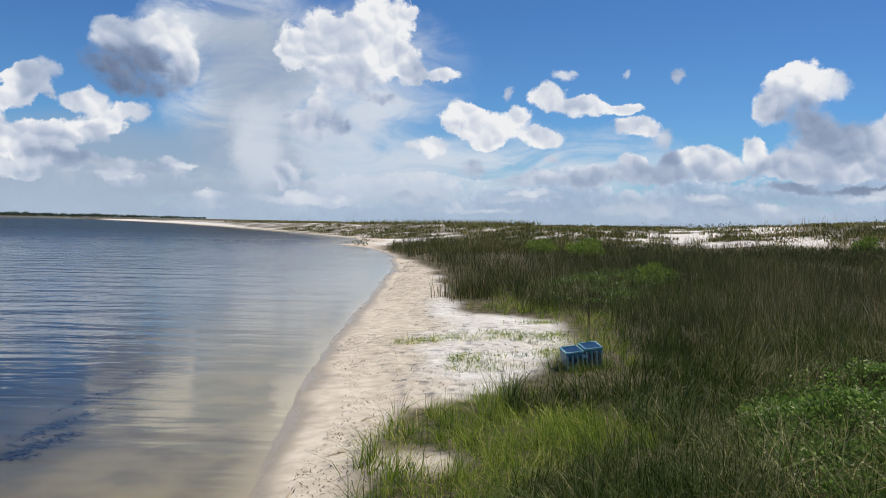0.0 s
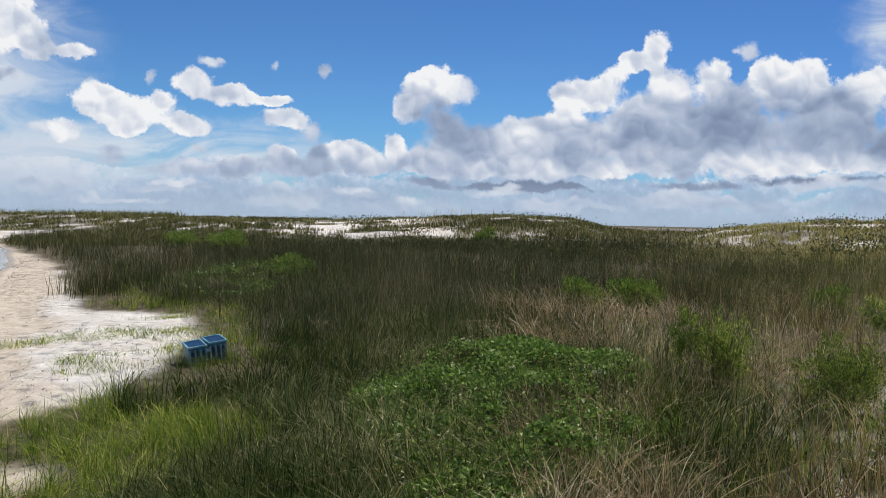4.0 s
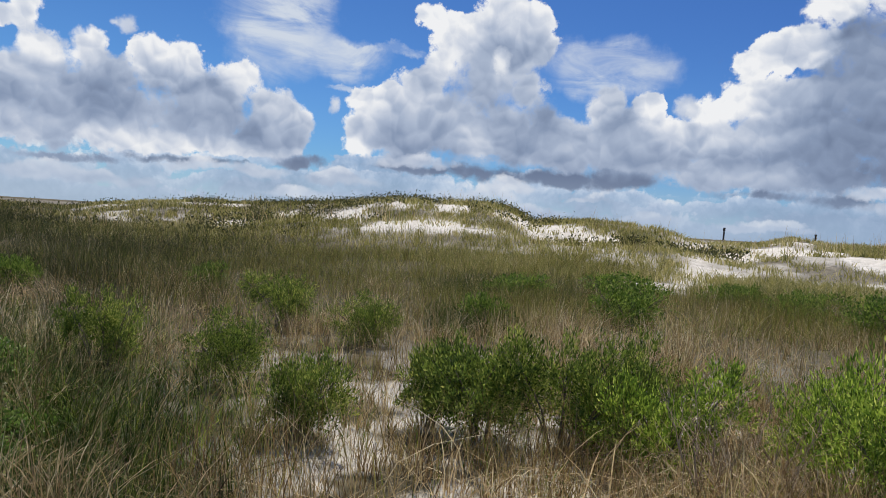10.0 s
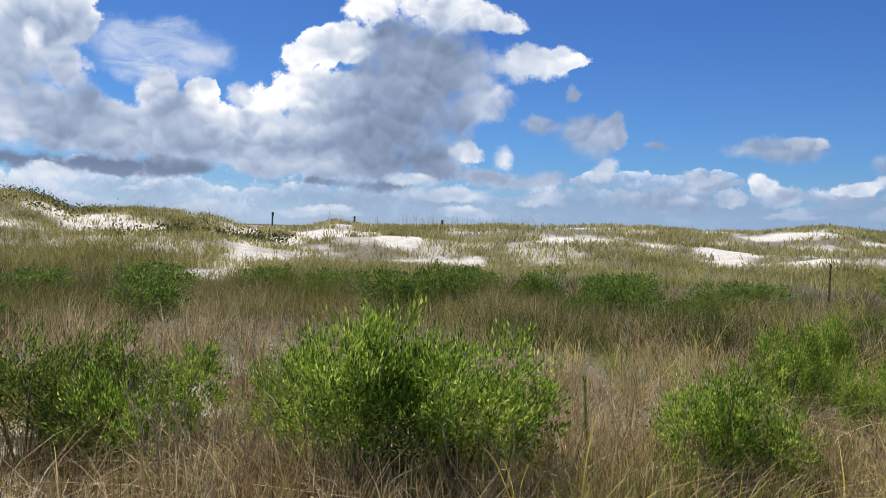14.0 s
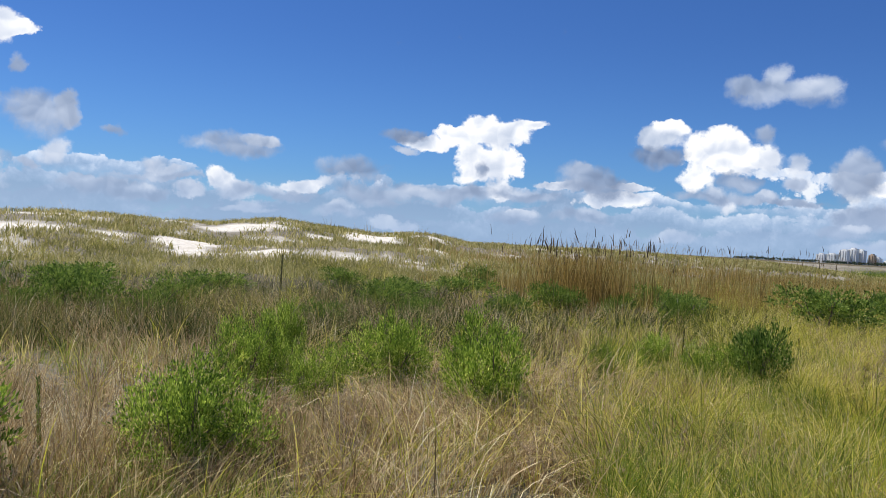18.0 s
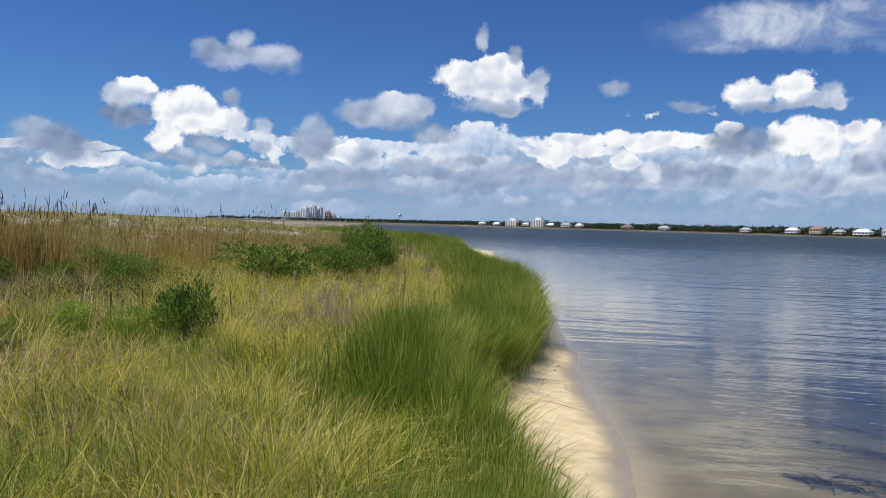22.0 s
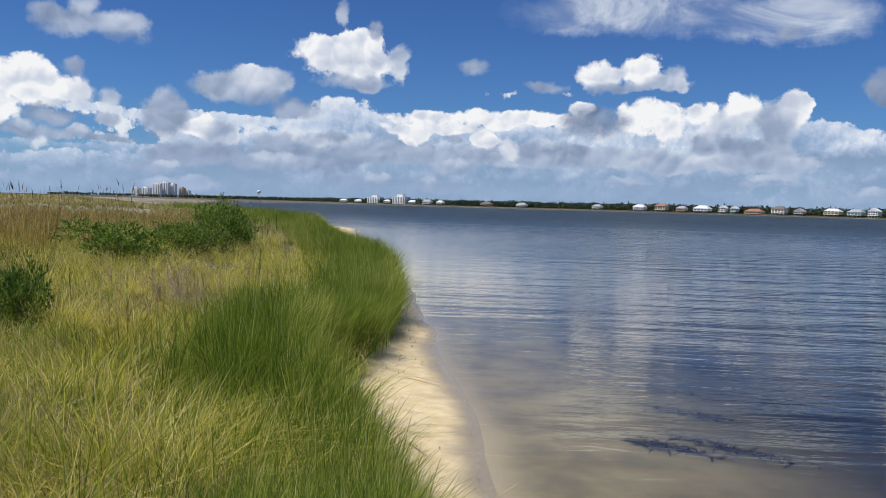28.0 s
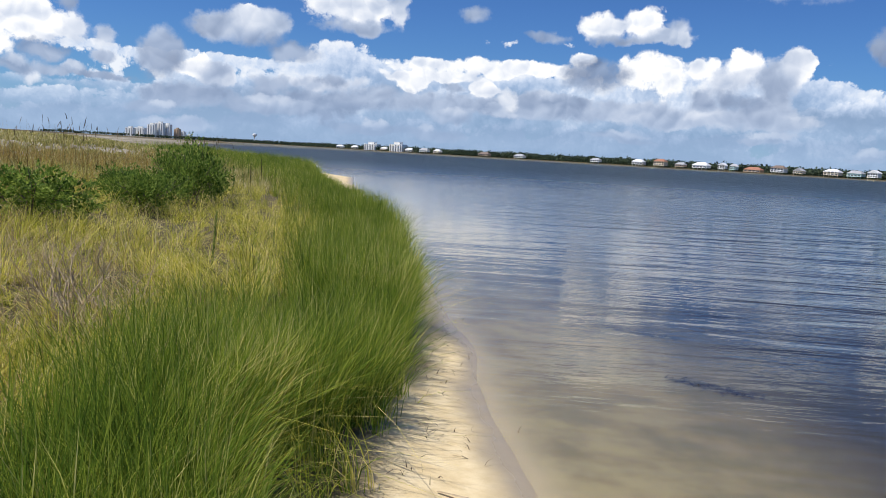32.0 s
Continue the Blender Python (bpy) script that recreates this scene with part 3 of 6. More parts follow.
def sand_material():
    m, w = material("sand")
    p = w.node("ShaderNodeNewGeometry").outputs["Position"]
    x, y, z = w.split(p)
    wob = w.noise(p, 0.9, 4.0, 0.6)
    level = w.math("MULTIPLY_ADD", wob, 0.04, z)
    dry = w.mix(w.map(w.noise(p, 2.5, 6.0, 0.65), 0.3, 0.7), (0.66, 0.60, 0.50), (0.85, 0.80, 0.71))
    beach = w.mix(w.map(w.noise(p, 5.0, 5.0, 0.6), 0.3, 0.7), (0.60, 0.47, 0.27), (0.74, 0.61, 0.385))
    beach = w.mix(w.map(y, -4.0, 4.0), beach, w.mix(w.map(w.noise(p, 5.0, 5.0, 0.6), 0.3, 0.7), (0.54, 0.45, 0.335), (0.70, 0.61, 0.475)))
    col = w.mix(w.map(level, 0.14, 0.20), beach, dry)
    col = w.mix(w.map(level, 0.050, 0.024), col, (0.33, 0.27, 0.185))
    # seabed patches; darkening and bluing with depth puts the water's absorption into colour
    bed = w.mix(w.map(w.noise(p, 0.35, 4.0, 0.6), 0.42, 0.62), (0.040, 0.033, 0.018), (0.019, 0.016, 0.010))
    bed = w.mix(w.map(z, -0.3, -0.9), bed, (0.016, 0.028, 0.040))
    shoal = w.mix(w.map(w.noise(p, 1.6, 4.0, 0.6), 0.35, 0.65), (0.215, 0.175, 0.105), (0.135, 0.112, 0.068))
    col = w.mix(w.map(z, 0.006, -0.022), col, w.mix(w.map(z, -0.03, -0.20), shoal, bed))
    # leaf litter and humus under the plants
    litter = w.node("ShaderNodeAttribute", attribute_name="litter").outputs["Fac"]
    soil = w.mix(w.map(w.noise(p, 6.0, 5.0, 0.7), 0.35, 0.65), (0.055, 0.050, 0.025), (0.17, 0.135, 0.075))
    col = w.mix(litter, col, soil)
    prints = w.node("ShaderNodeTexVoronoi", {"Vector": p, "Scale": 3.4, "Randomness": 1.0}, feature="SMOOTH_F1").outputs["Distance"]
    prints = w.map(prints, 0.05, 0.45)
    damp = w.map(level, 0.03, 0.16, 0.08, 1.0)
    n = w.bump(w.noise(p, 60.0, 4.0, 0.7), w.math("MULTIPLY", damp, 0.4), 0.02, w.bump(w.noise(p, 6.0, 6.0, 0.7), w.math("MULTIPLY", damp, 0.8), 0.08, w.bump(prints, w.math("MULTIPLY", damp, 0.8), 0.09)))
    col = w.mix(w.map(w.noise(p, 34.0, 4.0, 0.75), 0.60, 0.72, 0.0, 0.4), col, w.mix(0.5, col, (0.05, 0.04, 0.028)))
    rough = w.map(level, 0.015, 0.06, 0.18, 0.95)
    return finish(m, w, Base_Color=col, Roughness=rough, Normal=n, Specular_IOR_Level=0.25)


def water_material():
    m, w = material("water")
    p = w.node("ShaderNodeNewGeometry").outputs["Position"]
    q = w.vec("MULTIPLY", p, (0.55, 1.6, 1.0))
    long_w = w.noise(w.vec("MULTIPLY", p, (0.22, 0.9, 1.0)), 1.0, 3.0, 0.5, distortion=0.4)
    small = w.noise(q, 3.5, 3.0, 0.55)
    calm = w.map(w.noise(w.vec("MULTIPLY", p, (0.02, 0.05, 1.0)), 1.0, 3.0), 0.35, 0.65, 0.35, 1.0)
    px, py, pz = w.split(p)
    shore = w.math("MULTIPLY_ADD", w.math("MAXIMUM", w.math("SUBTRACT", -2.0, py), 0.0), 0.2, -1.3)
    off = w.map(w.math("SUBTRACT", px, shore), -0.6, -20.0, 0.035, 1.0)
    calm, long_w = w.math("MULTIPLY", calm, off), w.math("MULTIPLY", long_w, off)
    n = w.bump(w.math("MULTIPLY", small, calm), 0.9, 0.12, w.bump(long_w, 1.0, 0.42))
    return finish(m, w, Base_Color=(0.76, 0.84, 0.82, 1), Roughness=w.map(w.vec("LENGTH", p), 8.0, 160.0, 0.05, 0.48), IOR=1.33, Specular_IOR_Level=0.2, Transmission_Weight=1.0, Normal=n)


SAND = sand_material()
WATER = water_material()
RUSH = leaf("rush_blades", [(0.0, (0.023, 0.030, 0.011)), (0.35, (0.070, 0.071, 0.025)), (0.6, (0.063, 0.105, 0.021)), (0.85, (0.199, 0.168, 0.065)), (1.0, (0.462, 0.368, 0.199))], 0.25, through=0.25)
STALK = leaf("stalks", [(0.0, (0.070, 0.046, 0.022)), (0.35, (0.27, 0.175, 0.080)), (0.6, (0.31, 0.25, 0.085)), (1.0, (0.70, 0.54, 0.31))], 0.8, through=0.44)
BROWN = leaf("brown_rush_blades", [(0.0, (0.064, 0.058, 0.018)), (0.35, (0.232, 0.192, 0.058)), (0.6, (0.197, 0.244, 0.041)), (0.8, (0.443, 0.360, 0.116)), (1.0, (0.744, 0.617, 0.290))], 0.25, through=0.42)
GREEN = leaf("green_blades", [(0.0, (0.015, 0.027, 0.005)), (0.35, (0.039, 0.068, 0.010)), (0.75, (0.106, 0.137, 0.022)), (1.0, (0.439, 0.393, 0.183))], 0.6, through=0.26)
LUSH = leaf("lush_blades", [(0.0, (0.070, 0.113, 0.015)), (0.45, (0.162, 0.254, 0.029)), (0.78, (0.378, 0.432, 0.059)), (1.0, (0.778, 0.680, 0.248))], 0.5, through=0.5)
YELLOW = leaf("yellow_blades", [(0.0, (0.090, 0.105, 0.015)), (0.33, (0.38, 0.40, 0.050)), (0.62, (0.70, 0.62, 0.100)), (1.0, (0.94, 0.80, 0.36))], 0.9, through=0.52)
STRAW = leaf("straw_blades", [(0.0, (0.142, 0.094, 0.046)), (0.4, (0.448, 0.318, 0.153)), (0.75, (0.731, 0.566, 0.318)), (1.0, (0.921, 0.826, 0.542))], 0.8, through=0.36)
OATS = leaf("dune_blades", [(0.0, (0.18, 0.18, 0.050)), (0.45, (0.38, 0.35, 0.105)), (0.8, (0.58, 0.50, 0.22)), (1.0, (0.76, 0.66, 0.40))], 0.15)
OLIVE = leaf("olive_dune_blades", [(0.0, (0.040, 0.052, 0.013)), (0.45, (0.11, 0.12, 0.028)), (0.8, (0.24, 0.215, 0.075)), (1.0, (0.44, 0.37, 0.18))], 0.15)
REED = leaf("reed_blades", [(0.0, (0.138, 0.086, 0.028)), (0.35, (0.287, 0.207, 0.055)), (0.6, (0.460, 0.299, 0.081)), (0.85, (0.690, 0.483, 0.172)), (1.0, (0.322, 0.276, 0.057))], 0.5)
HEAD = leaf("reed_heads", [(0.0, (0.085, 0.060, 0.036)), (1.0, (0.22, 0.15, 0.08))], 0.3, through=0.15)
VINE = leaf("vine_leaves", [(0.0, (0.045, 0.092, 0.016)), (0.45, (0.131, 0.231, 0.040)), (0.82, (0.275, 0.413, 0.075)), (0.95, (0.450, 0.550, 0.163)), (1.0, (0.825, 0.825, 0.500))], 2.0, gloss=0.5)
BUSH = leaf("bush_leaves", [(0.0, (0.066, 0.117, 0.019)), (0.4, (0.191, 0.297, 0.037)), (0.75, (0.409, 0.528, 0.073)), (1.0, (0.739, 0.792, 0.185))], 2.5, gloss=0.4, through=0.55)
DARKBUSH = leaf("dark_bush_leaves", [(0.0, (0.050, 0.095, 0.016)), (0.5, (0.15, 0.235, 0.036)), (1.0, (0.36, 0.44, 0.09))], 2.5, gloss=0.5)
SCRUB = leaf("scrub_leaves", [(0.0, (0.035, 0.045, 0.018)), (0.6, (0.080, 0.088, 0.034)), (1.0, (0.16, 0.145, 0.065))], 1.0, gloss=0.6)
WOODS = leaf("far_foliage", [(0.0, (0.040, 0.060, 0.042)), (0.6, (0.060, 0.088, 0.052)), (1.0, (0.095, 0.125, 0.066))], 0.02, gloss=0.6, through=0.2)
WRACK = leaf("wrack", [(0.0, (0.045, 0.034, 0.024)), (0.7, (0.11, 0.082, 0.055)), (1.0, (0.24, 0.19, 0.13))], 2.0, gloss=0.7, through=0.0)
SEAGRASS = leaf("seagrass", [(0.0, (0.018, 0.015, 0.010)), (0.7, (0.045, 0.036, 0.022)), (1.0, (0.09, 0.07, 0.045))], 2.0, gloss=0.7, through=0.0)
OLIVEBUSH = leaf("olive_bush_leaves", [(0.0, (0.046, 0.071, 0.016)), (0.4, (0.127, 0.190, 0.032)), (0.75, (0.265, 0.333, 0.057)), (1.0, (0.575, 0.575, 0.149))], 2.5, gloss=0.4, through=0.5)
BARK = plain("bark", (0.10, 0.075, 0.055), (0.20, 0.16, 0.12), 0.8, 14.0)
DEADWOOD = plain("bleached_wood", (0.32, 0.225, 0.13), (0.54, 0.42, 0.27), 0.75, 10.0)

# ---- the lie of the land ----


def lattice(ix, iy, seed):
    h = (ix.astype(np.int64) * 374761393 + iy.astype(np.int64) * 668265263 + seed * 982451653) & 0xFFFFFFFF
    h = ((h ^ (h >> 13)) * 1274126177) & 0xFFFFFFFF
    return ((h ^ (h >> 16)) & 0xFFFF) / 65535.0


def rough(x, y, size, seed=1, octaves=4):
    """Smooth noise of -1 to 1 with hills about size metres across."""
    total, amp, norm = 0.0, 1.0, 0.0
    for k in range(octaves):
        u, v = x / size + 17.3 * k, y / size - 9.1 * k
        i, j = np.floor(u), np.floor(v)
        a, b = u - i, v - j
        a, b = a * a * (3 - 2 * a), b * b * (3 - 2 * b)
        lo = lattice(i, j, seed + k) * (1 - a) + lattice(i + 1, j, seed + k) * a
        hi = lattice(i, j + 1, seed + k) * (1 - a) + lattice(i + 1, j + 1, seed + k) * a
        total, norm = total + amp * (lo * (1 - b) + hi * b), norm + amp
        amp, size = amp * 0.5, size * 0.5
    return total / norm * 2 - 1


STAND = (0.25, -0.4)
# water's edge: x for each y; the land lies to the east of it
SHORE_Y = [-5000, -2600, -900, -400, -200, -110, -75, -66, -61, -54, -45, -34.5, -26, -21, -15, -11, -8.5, -6.5, -2, 2, 6, 8.5, 12, 16, 24, 37, 48, 60, 70, 76, 95, 140, 210, 320, 520, 1500, 5000]
SHORE_X = [1500, 900, 300, 150, 84, 43, 22, 14.2, 11.2, 9.9, 8.2, 5.75, 3.6, 2.55, 1.5, 0.84, 0.42, 0.2, -0.7, -1.15, -1.35, -1.6, -1.8, -1.9, -1.95, -2.3, -3.0, -5.2, -9.0, -7.5, -10, -26, -55, -105, -210, -700, -2400]
# edge of the plants behind the beach
EDGE_Y = [-400, -110, -75, -66, -61, -54, -47, -40, -33, -28, -22, -15.8, -10.8, -9.3, -7.1, -5.4, -2, 1, 5, 7, 8.2, 8.8, 10, 12.8, 14.6, 16.5, 22, 35, 62, 80, 300, 5000]
EDGE_X = [152, 44, 23.6, 16.6, 14.0, 12.3, 10.3, 8.4, 6.2, 4.5, 3.05, 2.05, 1.5, 1.7, 1.15, 0.6, 0.1, -0.3, -0.6, -0.7, -0.4, 0.7, 1.3, 2.0, 1.9, 0.5, 0.15, -0.7, -5.0, -3, -85, -2300]
# skyline of the dunes: azimuth, distance of the ridge, elevation of its top
RIDGE_EAST = [(60, 300, -0.3), (20, 260, -0.2), (7, 150, -0.1), (0, 120, -0.05), (-8, 110, 0.0), (-15, 100, 0.02), (-21, 92, 0.18), (-25, 88, 0.42), (-28, 85, 0.56), (-32.3, 85, 0.40), (-35, 90, -0.25), (-40.2, 85, -0.4), (-42.2, 80, 0.0)]
RIDGE_MIDDLE = [(-45, 78, 0.3), (-48, 75, 0.52), (-53.5, 70, 0.68), (-57.6, 66, 1.0), (-61, 64, 1.45), (-67.3, 62, 1.46), (-68.7, 62, 1.25), (-70.5, 62, 0.48), (-74.5, 60, 0.66), (-78.5, 58, 0.42), (-81.4, 60, -0.35), (-85, 66, -0.2)]
RIDGE_WEST = [(-87, 70, 0.36), (-89.5, 60, 0.0), (-92.5, 60, 0.12), (-100, 60, 0.32), (-106, 60, 0.48), (-111, 62, 0.34), (-115, 66, 0.34), (-117, 68, 0.62), (-119.3, 70, 0.85), (-122, 72, 0.60), (-126, 73, 0.30), (-129.2, 75, 0.46), (-132.3, 80, 0.02),
              (-137, 85, 0.02), (-143, 90, -0.05), (-157, 130, -0.25)]
RIDGE = RIDGE_EAST + RIDGE_MIDDLE + RIDGE_WEST


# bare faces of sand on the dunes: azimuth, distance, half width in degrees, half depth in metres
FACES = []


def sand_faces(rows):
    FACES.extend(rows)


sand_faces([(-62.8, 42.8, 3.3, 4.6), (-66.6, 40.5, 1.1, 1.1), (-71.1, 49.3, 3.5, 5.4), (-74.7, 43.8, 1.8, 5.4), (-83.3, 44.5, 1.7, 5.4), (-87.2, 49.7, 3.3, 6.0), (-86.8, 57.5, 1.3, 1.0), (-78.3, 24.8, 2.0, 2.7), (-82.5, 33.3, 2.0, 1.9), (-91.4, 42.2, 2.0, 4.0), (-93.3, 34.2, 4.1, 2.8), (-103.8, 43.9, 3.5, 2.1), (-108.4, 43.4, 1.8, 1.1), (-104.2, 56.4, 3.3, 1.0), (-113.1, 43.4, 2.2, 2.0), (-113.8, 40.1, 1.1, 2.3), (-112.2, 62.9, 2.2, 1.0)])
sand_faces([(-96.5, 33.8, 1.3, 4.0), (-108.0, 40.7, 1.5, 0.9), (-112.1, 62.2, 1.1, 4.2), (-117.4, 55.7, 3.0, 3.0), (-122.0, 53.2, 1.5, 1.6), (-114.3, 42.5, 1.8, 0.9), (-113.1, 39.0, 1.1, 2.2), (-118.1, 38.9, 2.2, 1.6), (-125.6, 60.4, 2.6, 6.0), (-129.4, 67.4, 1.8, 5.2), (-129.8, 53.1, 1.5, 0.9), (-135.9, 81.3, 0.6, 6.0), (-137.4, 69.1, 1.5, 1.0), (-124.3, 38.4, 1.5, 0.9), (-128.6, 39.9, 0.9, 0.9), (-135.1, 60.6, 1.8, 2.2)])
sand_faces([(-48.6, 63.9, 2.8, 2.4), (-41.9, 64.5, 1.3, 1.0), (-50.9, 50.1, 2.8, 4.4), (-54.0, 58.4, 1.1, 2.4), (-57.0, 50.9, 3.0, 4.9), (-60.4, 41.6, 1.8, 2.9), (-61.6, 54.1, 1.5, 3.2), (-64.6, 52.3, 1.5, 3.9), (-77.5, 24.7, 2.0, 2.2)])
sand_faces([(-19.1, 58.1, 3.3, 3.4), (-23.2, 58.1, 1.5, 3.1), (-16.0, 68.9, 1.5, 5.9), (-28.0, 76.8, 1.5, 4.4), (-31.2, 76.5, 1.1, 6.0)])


def polar(x, y):
    dx, dy = x - STAND[0], y - STAND[1]
    az = np.degrees(np.arctan2(-dx, dy))
    return np.where(az > 90, az - 360, az), np.hypot(dx, dy)


def inland(x, y):
    """Metres behind the water's edge."""
    slope = np.clip(np.abs(y) / 60, 0, 1) * 0.35
    return (x - np.interp(y, SHORE_Y, SHORE_X)) * (1 - slope)


def beyond_edge(x, y):
    gap = np.hypot((x + 0.22) / 1.3, y - 6.35) - 0.30
    return np.minimum(x - np.interp(y, EDGE_Y, EDGE_X), gap + 0.1)


def far_line(az):
    """Distance of the far side of the lagoon."""
    west = np.interp(az, [-270, -230, -205, -200, -190, -186, -182, -174, -171, -165, -160, -155], [1500, 1200, 900, 950, 1000, 1050, 1200, 1250, 1500, 1900, 2300, 2600])
    return np.where(az > -90, np.interp(az, [15, 22, 30, 90], [4000, 2300, 1900, 1500]), west)


def height(x, y):
    az, r = polar(x, y)
    d = inland(x, y) + 0.12 * rough(x, y, 2.3, 5, 3)
    z = np.interp(d, [-400, -60, -20, -7, -2.5, 0, 0.8, 2.2, 6, 20], [-6, -2.6, -1.3, -0.46, -0.15, 0.0, 0.075, 0.21, 0.42, 0.5])
    order = np.argsort([a for a, _, _ in RIDGE])
    ta, tr, te = (np.array(c)[order] for c in zip(*RIDGE))
    ridge, top = np.interp(az, ta, tr), np.interp(az, ta, te)
    peak = 1.95 + ridge * np.tan(np.radians(top)) - 0.12
    foot = np.interp(az, [-180, -140, -100, -80, -60, -30, 0, 30], [40, 34, 24, 24, 30, 38, 45, 70])
    s = np.clip((r - foot) / (ridge - foot), 0, None)
    rise = np.where(s < 1, s * s * (3 - 2 * s), np.exp(-((s - 1) * 1.4) ** 2))
    lumps = rough(x, y, 11, 21, 4)
    land = np.clip((d - 2) / 8, 0, 1)
    dune = (peak - 0.5) * rise + lumps * 0.75 * np.clip(s * 3, 0, 1) * np.clip(1.35 - s, 0.15, 1)
    z = z + land * np.maximum(dune, -0.35 * np.clip(s, 0, 1))
    # the far side of the lagoon
    wet = d < -5
    line = far_line(az)
    z = np.where(wet & (r > line - 40), np.clip((r - line) * 0.03, -2.5, 1.5), z)
    z = z + np.clip(d, 0, 1) * (0.05 * rough(x, y, 1.3, 9, 3) + 0.025 * rough(x, y, 0.35, 12, 2))
    return z


def bare(x, y):
    """1 on open sand, 0 under plants."""
    az, r = polar(x, y)
    e = beyond_edge(x, y) + 0.35 * rough(x, y, 1.6, 31, 3)
    open_beach = np.clip(0.5 - e * 3, 0, 1)
    foot = np.interp(az, [-180, -140, -100, -80, -60, -30, 0, 30], [40, 34, 26, 25, 34, 50, 55, 75])
    dune = np.clip((r - foot) / 8, 0, 1) * np.clip((np.interp(az, [-82, -74, -48, -42], [0.5, 0.3, 0.3, 0.5]) * rough(x, y, 9, 41, 5) + 0.75 * rough(x, y, 2.6, 45, 4) - np.interp(az, [-140, -110, -90, -75, -45, 0], [0.08, 0.10, 0.12, -0.03, 0.0, 0.12]) + np.interp(az, [-80, -72, -48, -42], [0.25, 0.8, 0.8, 0.25]) * rough(x, y, 1.2, 49, 2)) * 7, 0, 1)
    dune = dune * np.clip((az + 162) / 14, 0.1, 1) * (1 - np.clip(1.6 - np.abs(az + 37) / 4.5, 0, 1))
    dune = dune * np.interp(az, [-46, -42], [0.55, 1.0])
    ragged = 0.8 * rough(x, y, 2.6, 44, 4)
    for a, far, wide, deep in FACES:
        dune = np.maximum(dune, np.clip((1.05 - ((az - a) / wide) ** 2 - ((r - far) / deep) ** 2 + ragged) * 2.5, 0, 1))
    track = np.clip(1.0 - np.abs(az + 81.5 + 2.2 * rough(x, y, 8, 43, 3)) * r / 90, 0, 1) * np.clip((r - 22) / 4, 0, 1)
    return np.maximum(np.maximum(open_beach, dune), track)


def sandy(x, y):
    """1 in the sandy gaps between the near stalks."""
    az, r = polar(x, y)
    some = np.clip((rough(x, y, 0.42, 331, 4) + 0.06) * 5, 0, 1) * np.clip((-az - 42) / 10, 0, 1) * np.clip((az + 100) / 12, 0, 1)
    return some * np.clip((11 - r) / 4, 0, 1) * np.clip((r - 2.6) / 1.0, 0, 1)


def mesh_from(name, verts, faces_quads=None, faces_tris=None, mat=None, smooth=False):
    """A mesh from arrays of corners and faces."""
    me = bpy.data.meshes.new(name)
    q = np.zeros((0, 4), np.int32) if faces_quads is None else np.asarray(faces_quads, np.int32)
    t = np.zeros((0, 3), np.int32) if faces_tris is None else np.asarray(faces_tris, np.int32)
    me.vertices.add(len(verts))
    me.vertices.foreach_set("co", np.ascontiguousarray(verts, np.float32).ravel())
    me.loops.add(q.size + t.size)
    me.loops.foreach_set("vertex_index", np.concatenate([q.ravel(), t.ravel()]).astype(np.int32))
    me.polygons.add(len(q) + len(t))
    start = np.concatenate([np.arange(len(q)) * 4, q.size + np.arange(len(t)) * 3]).astype(np.int32)
    me.polygons.foreach_set("loop_start", start)
    if smooth:
        me.polygons.foreach_set("use_smooth", np.ones(len(q) + len(t), bool))
    me.update(calc_edges=True)
    if mat:
        me.materials.append(mat)
    return me


def make_ground():
    na, nr = 760, 400
    a = np.linspace(0, 2 * np.pi, na, endpoint=False)
    r = np.concatenate([[0.0], np.geomspace(0.5, 4600, nr - 1)])
    aa, rr = np.meshgrid(a, r)
    x, y = STAND[0] + rr * np.cos(aa), STAND[1] + rr * np.sin(aa)
    z = height(x, y)
    i, j = np.meshgrid(np.arange(nr - 1), np.arange(na), indexing="ij")
    k = (j + 1) % na
    quads = np.stack([i * na + j, (i + 1) * na + j, (i + 1) * na + k, i * na + k], -1).reshape(-1, 4)
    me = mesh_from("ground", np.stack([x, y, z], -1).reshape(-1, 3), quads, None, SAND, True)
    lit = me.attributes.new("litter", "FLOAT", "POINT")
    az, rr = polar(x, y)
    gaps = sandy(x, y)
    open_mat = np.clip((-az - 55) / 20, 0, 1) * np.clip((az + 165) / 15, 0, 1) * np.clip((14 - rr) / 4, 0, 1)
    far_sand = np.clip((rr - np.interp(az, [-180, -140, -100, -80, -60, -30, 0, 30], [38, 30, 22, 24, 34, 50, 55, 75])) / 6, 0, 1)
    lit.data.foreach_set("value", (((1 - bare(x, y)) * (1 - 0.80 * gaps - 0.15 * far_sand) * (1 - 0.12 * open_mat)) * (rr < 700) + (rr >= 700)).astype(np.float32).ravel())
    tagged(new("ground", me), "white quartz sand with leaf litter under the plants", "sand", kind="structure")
    s = 4600
    water = mesh_from("water", np.array([(-s, -s, 0), (s, -s, 0), (s, s, 0), (-s, s, 0)], float), [(0, 1, 2, 3)], None, WATER)
    ob = tagged(new("water", water), "calm clear lagoon water over a sandy bed", "water", kind="structure")
    ob.visible_shadow = False


make_ground()

# ---- plants that nobody could count ----
rng = np.random.default_rng(7)


def scatter(n, az0, az1, r0, r1, lean=1.0):
    """Places round the standing point, thinning out with distance."""
    az = np.radians(rng.uniform(az0, az1, n))
    u = rng.uniform(0, 1, n) ** lean
    r = r0 * (r1 / r0) ** u
    return STAND[0] - np.sin(az) * r, STAND[1] + np.cos(az) * r


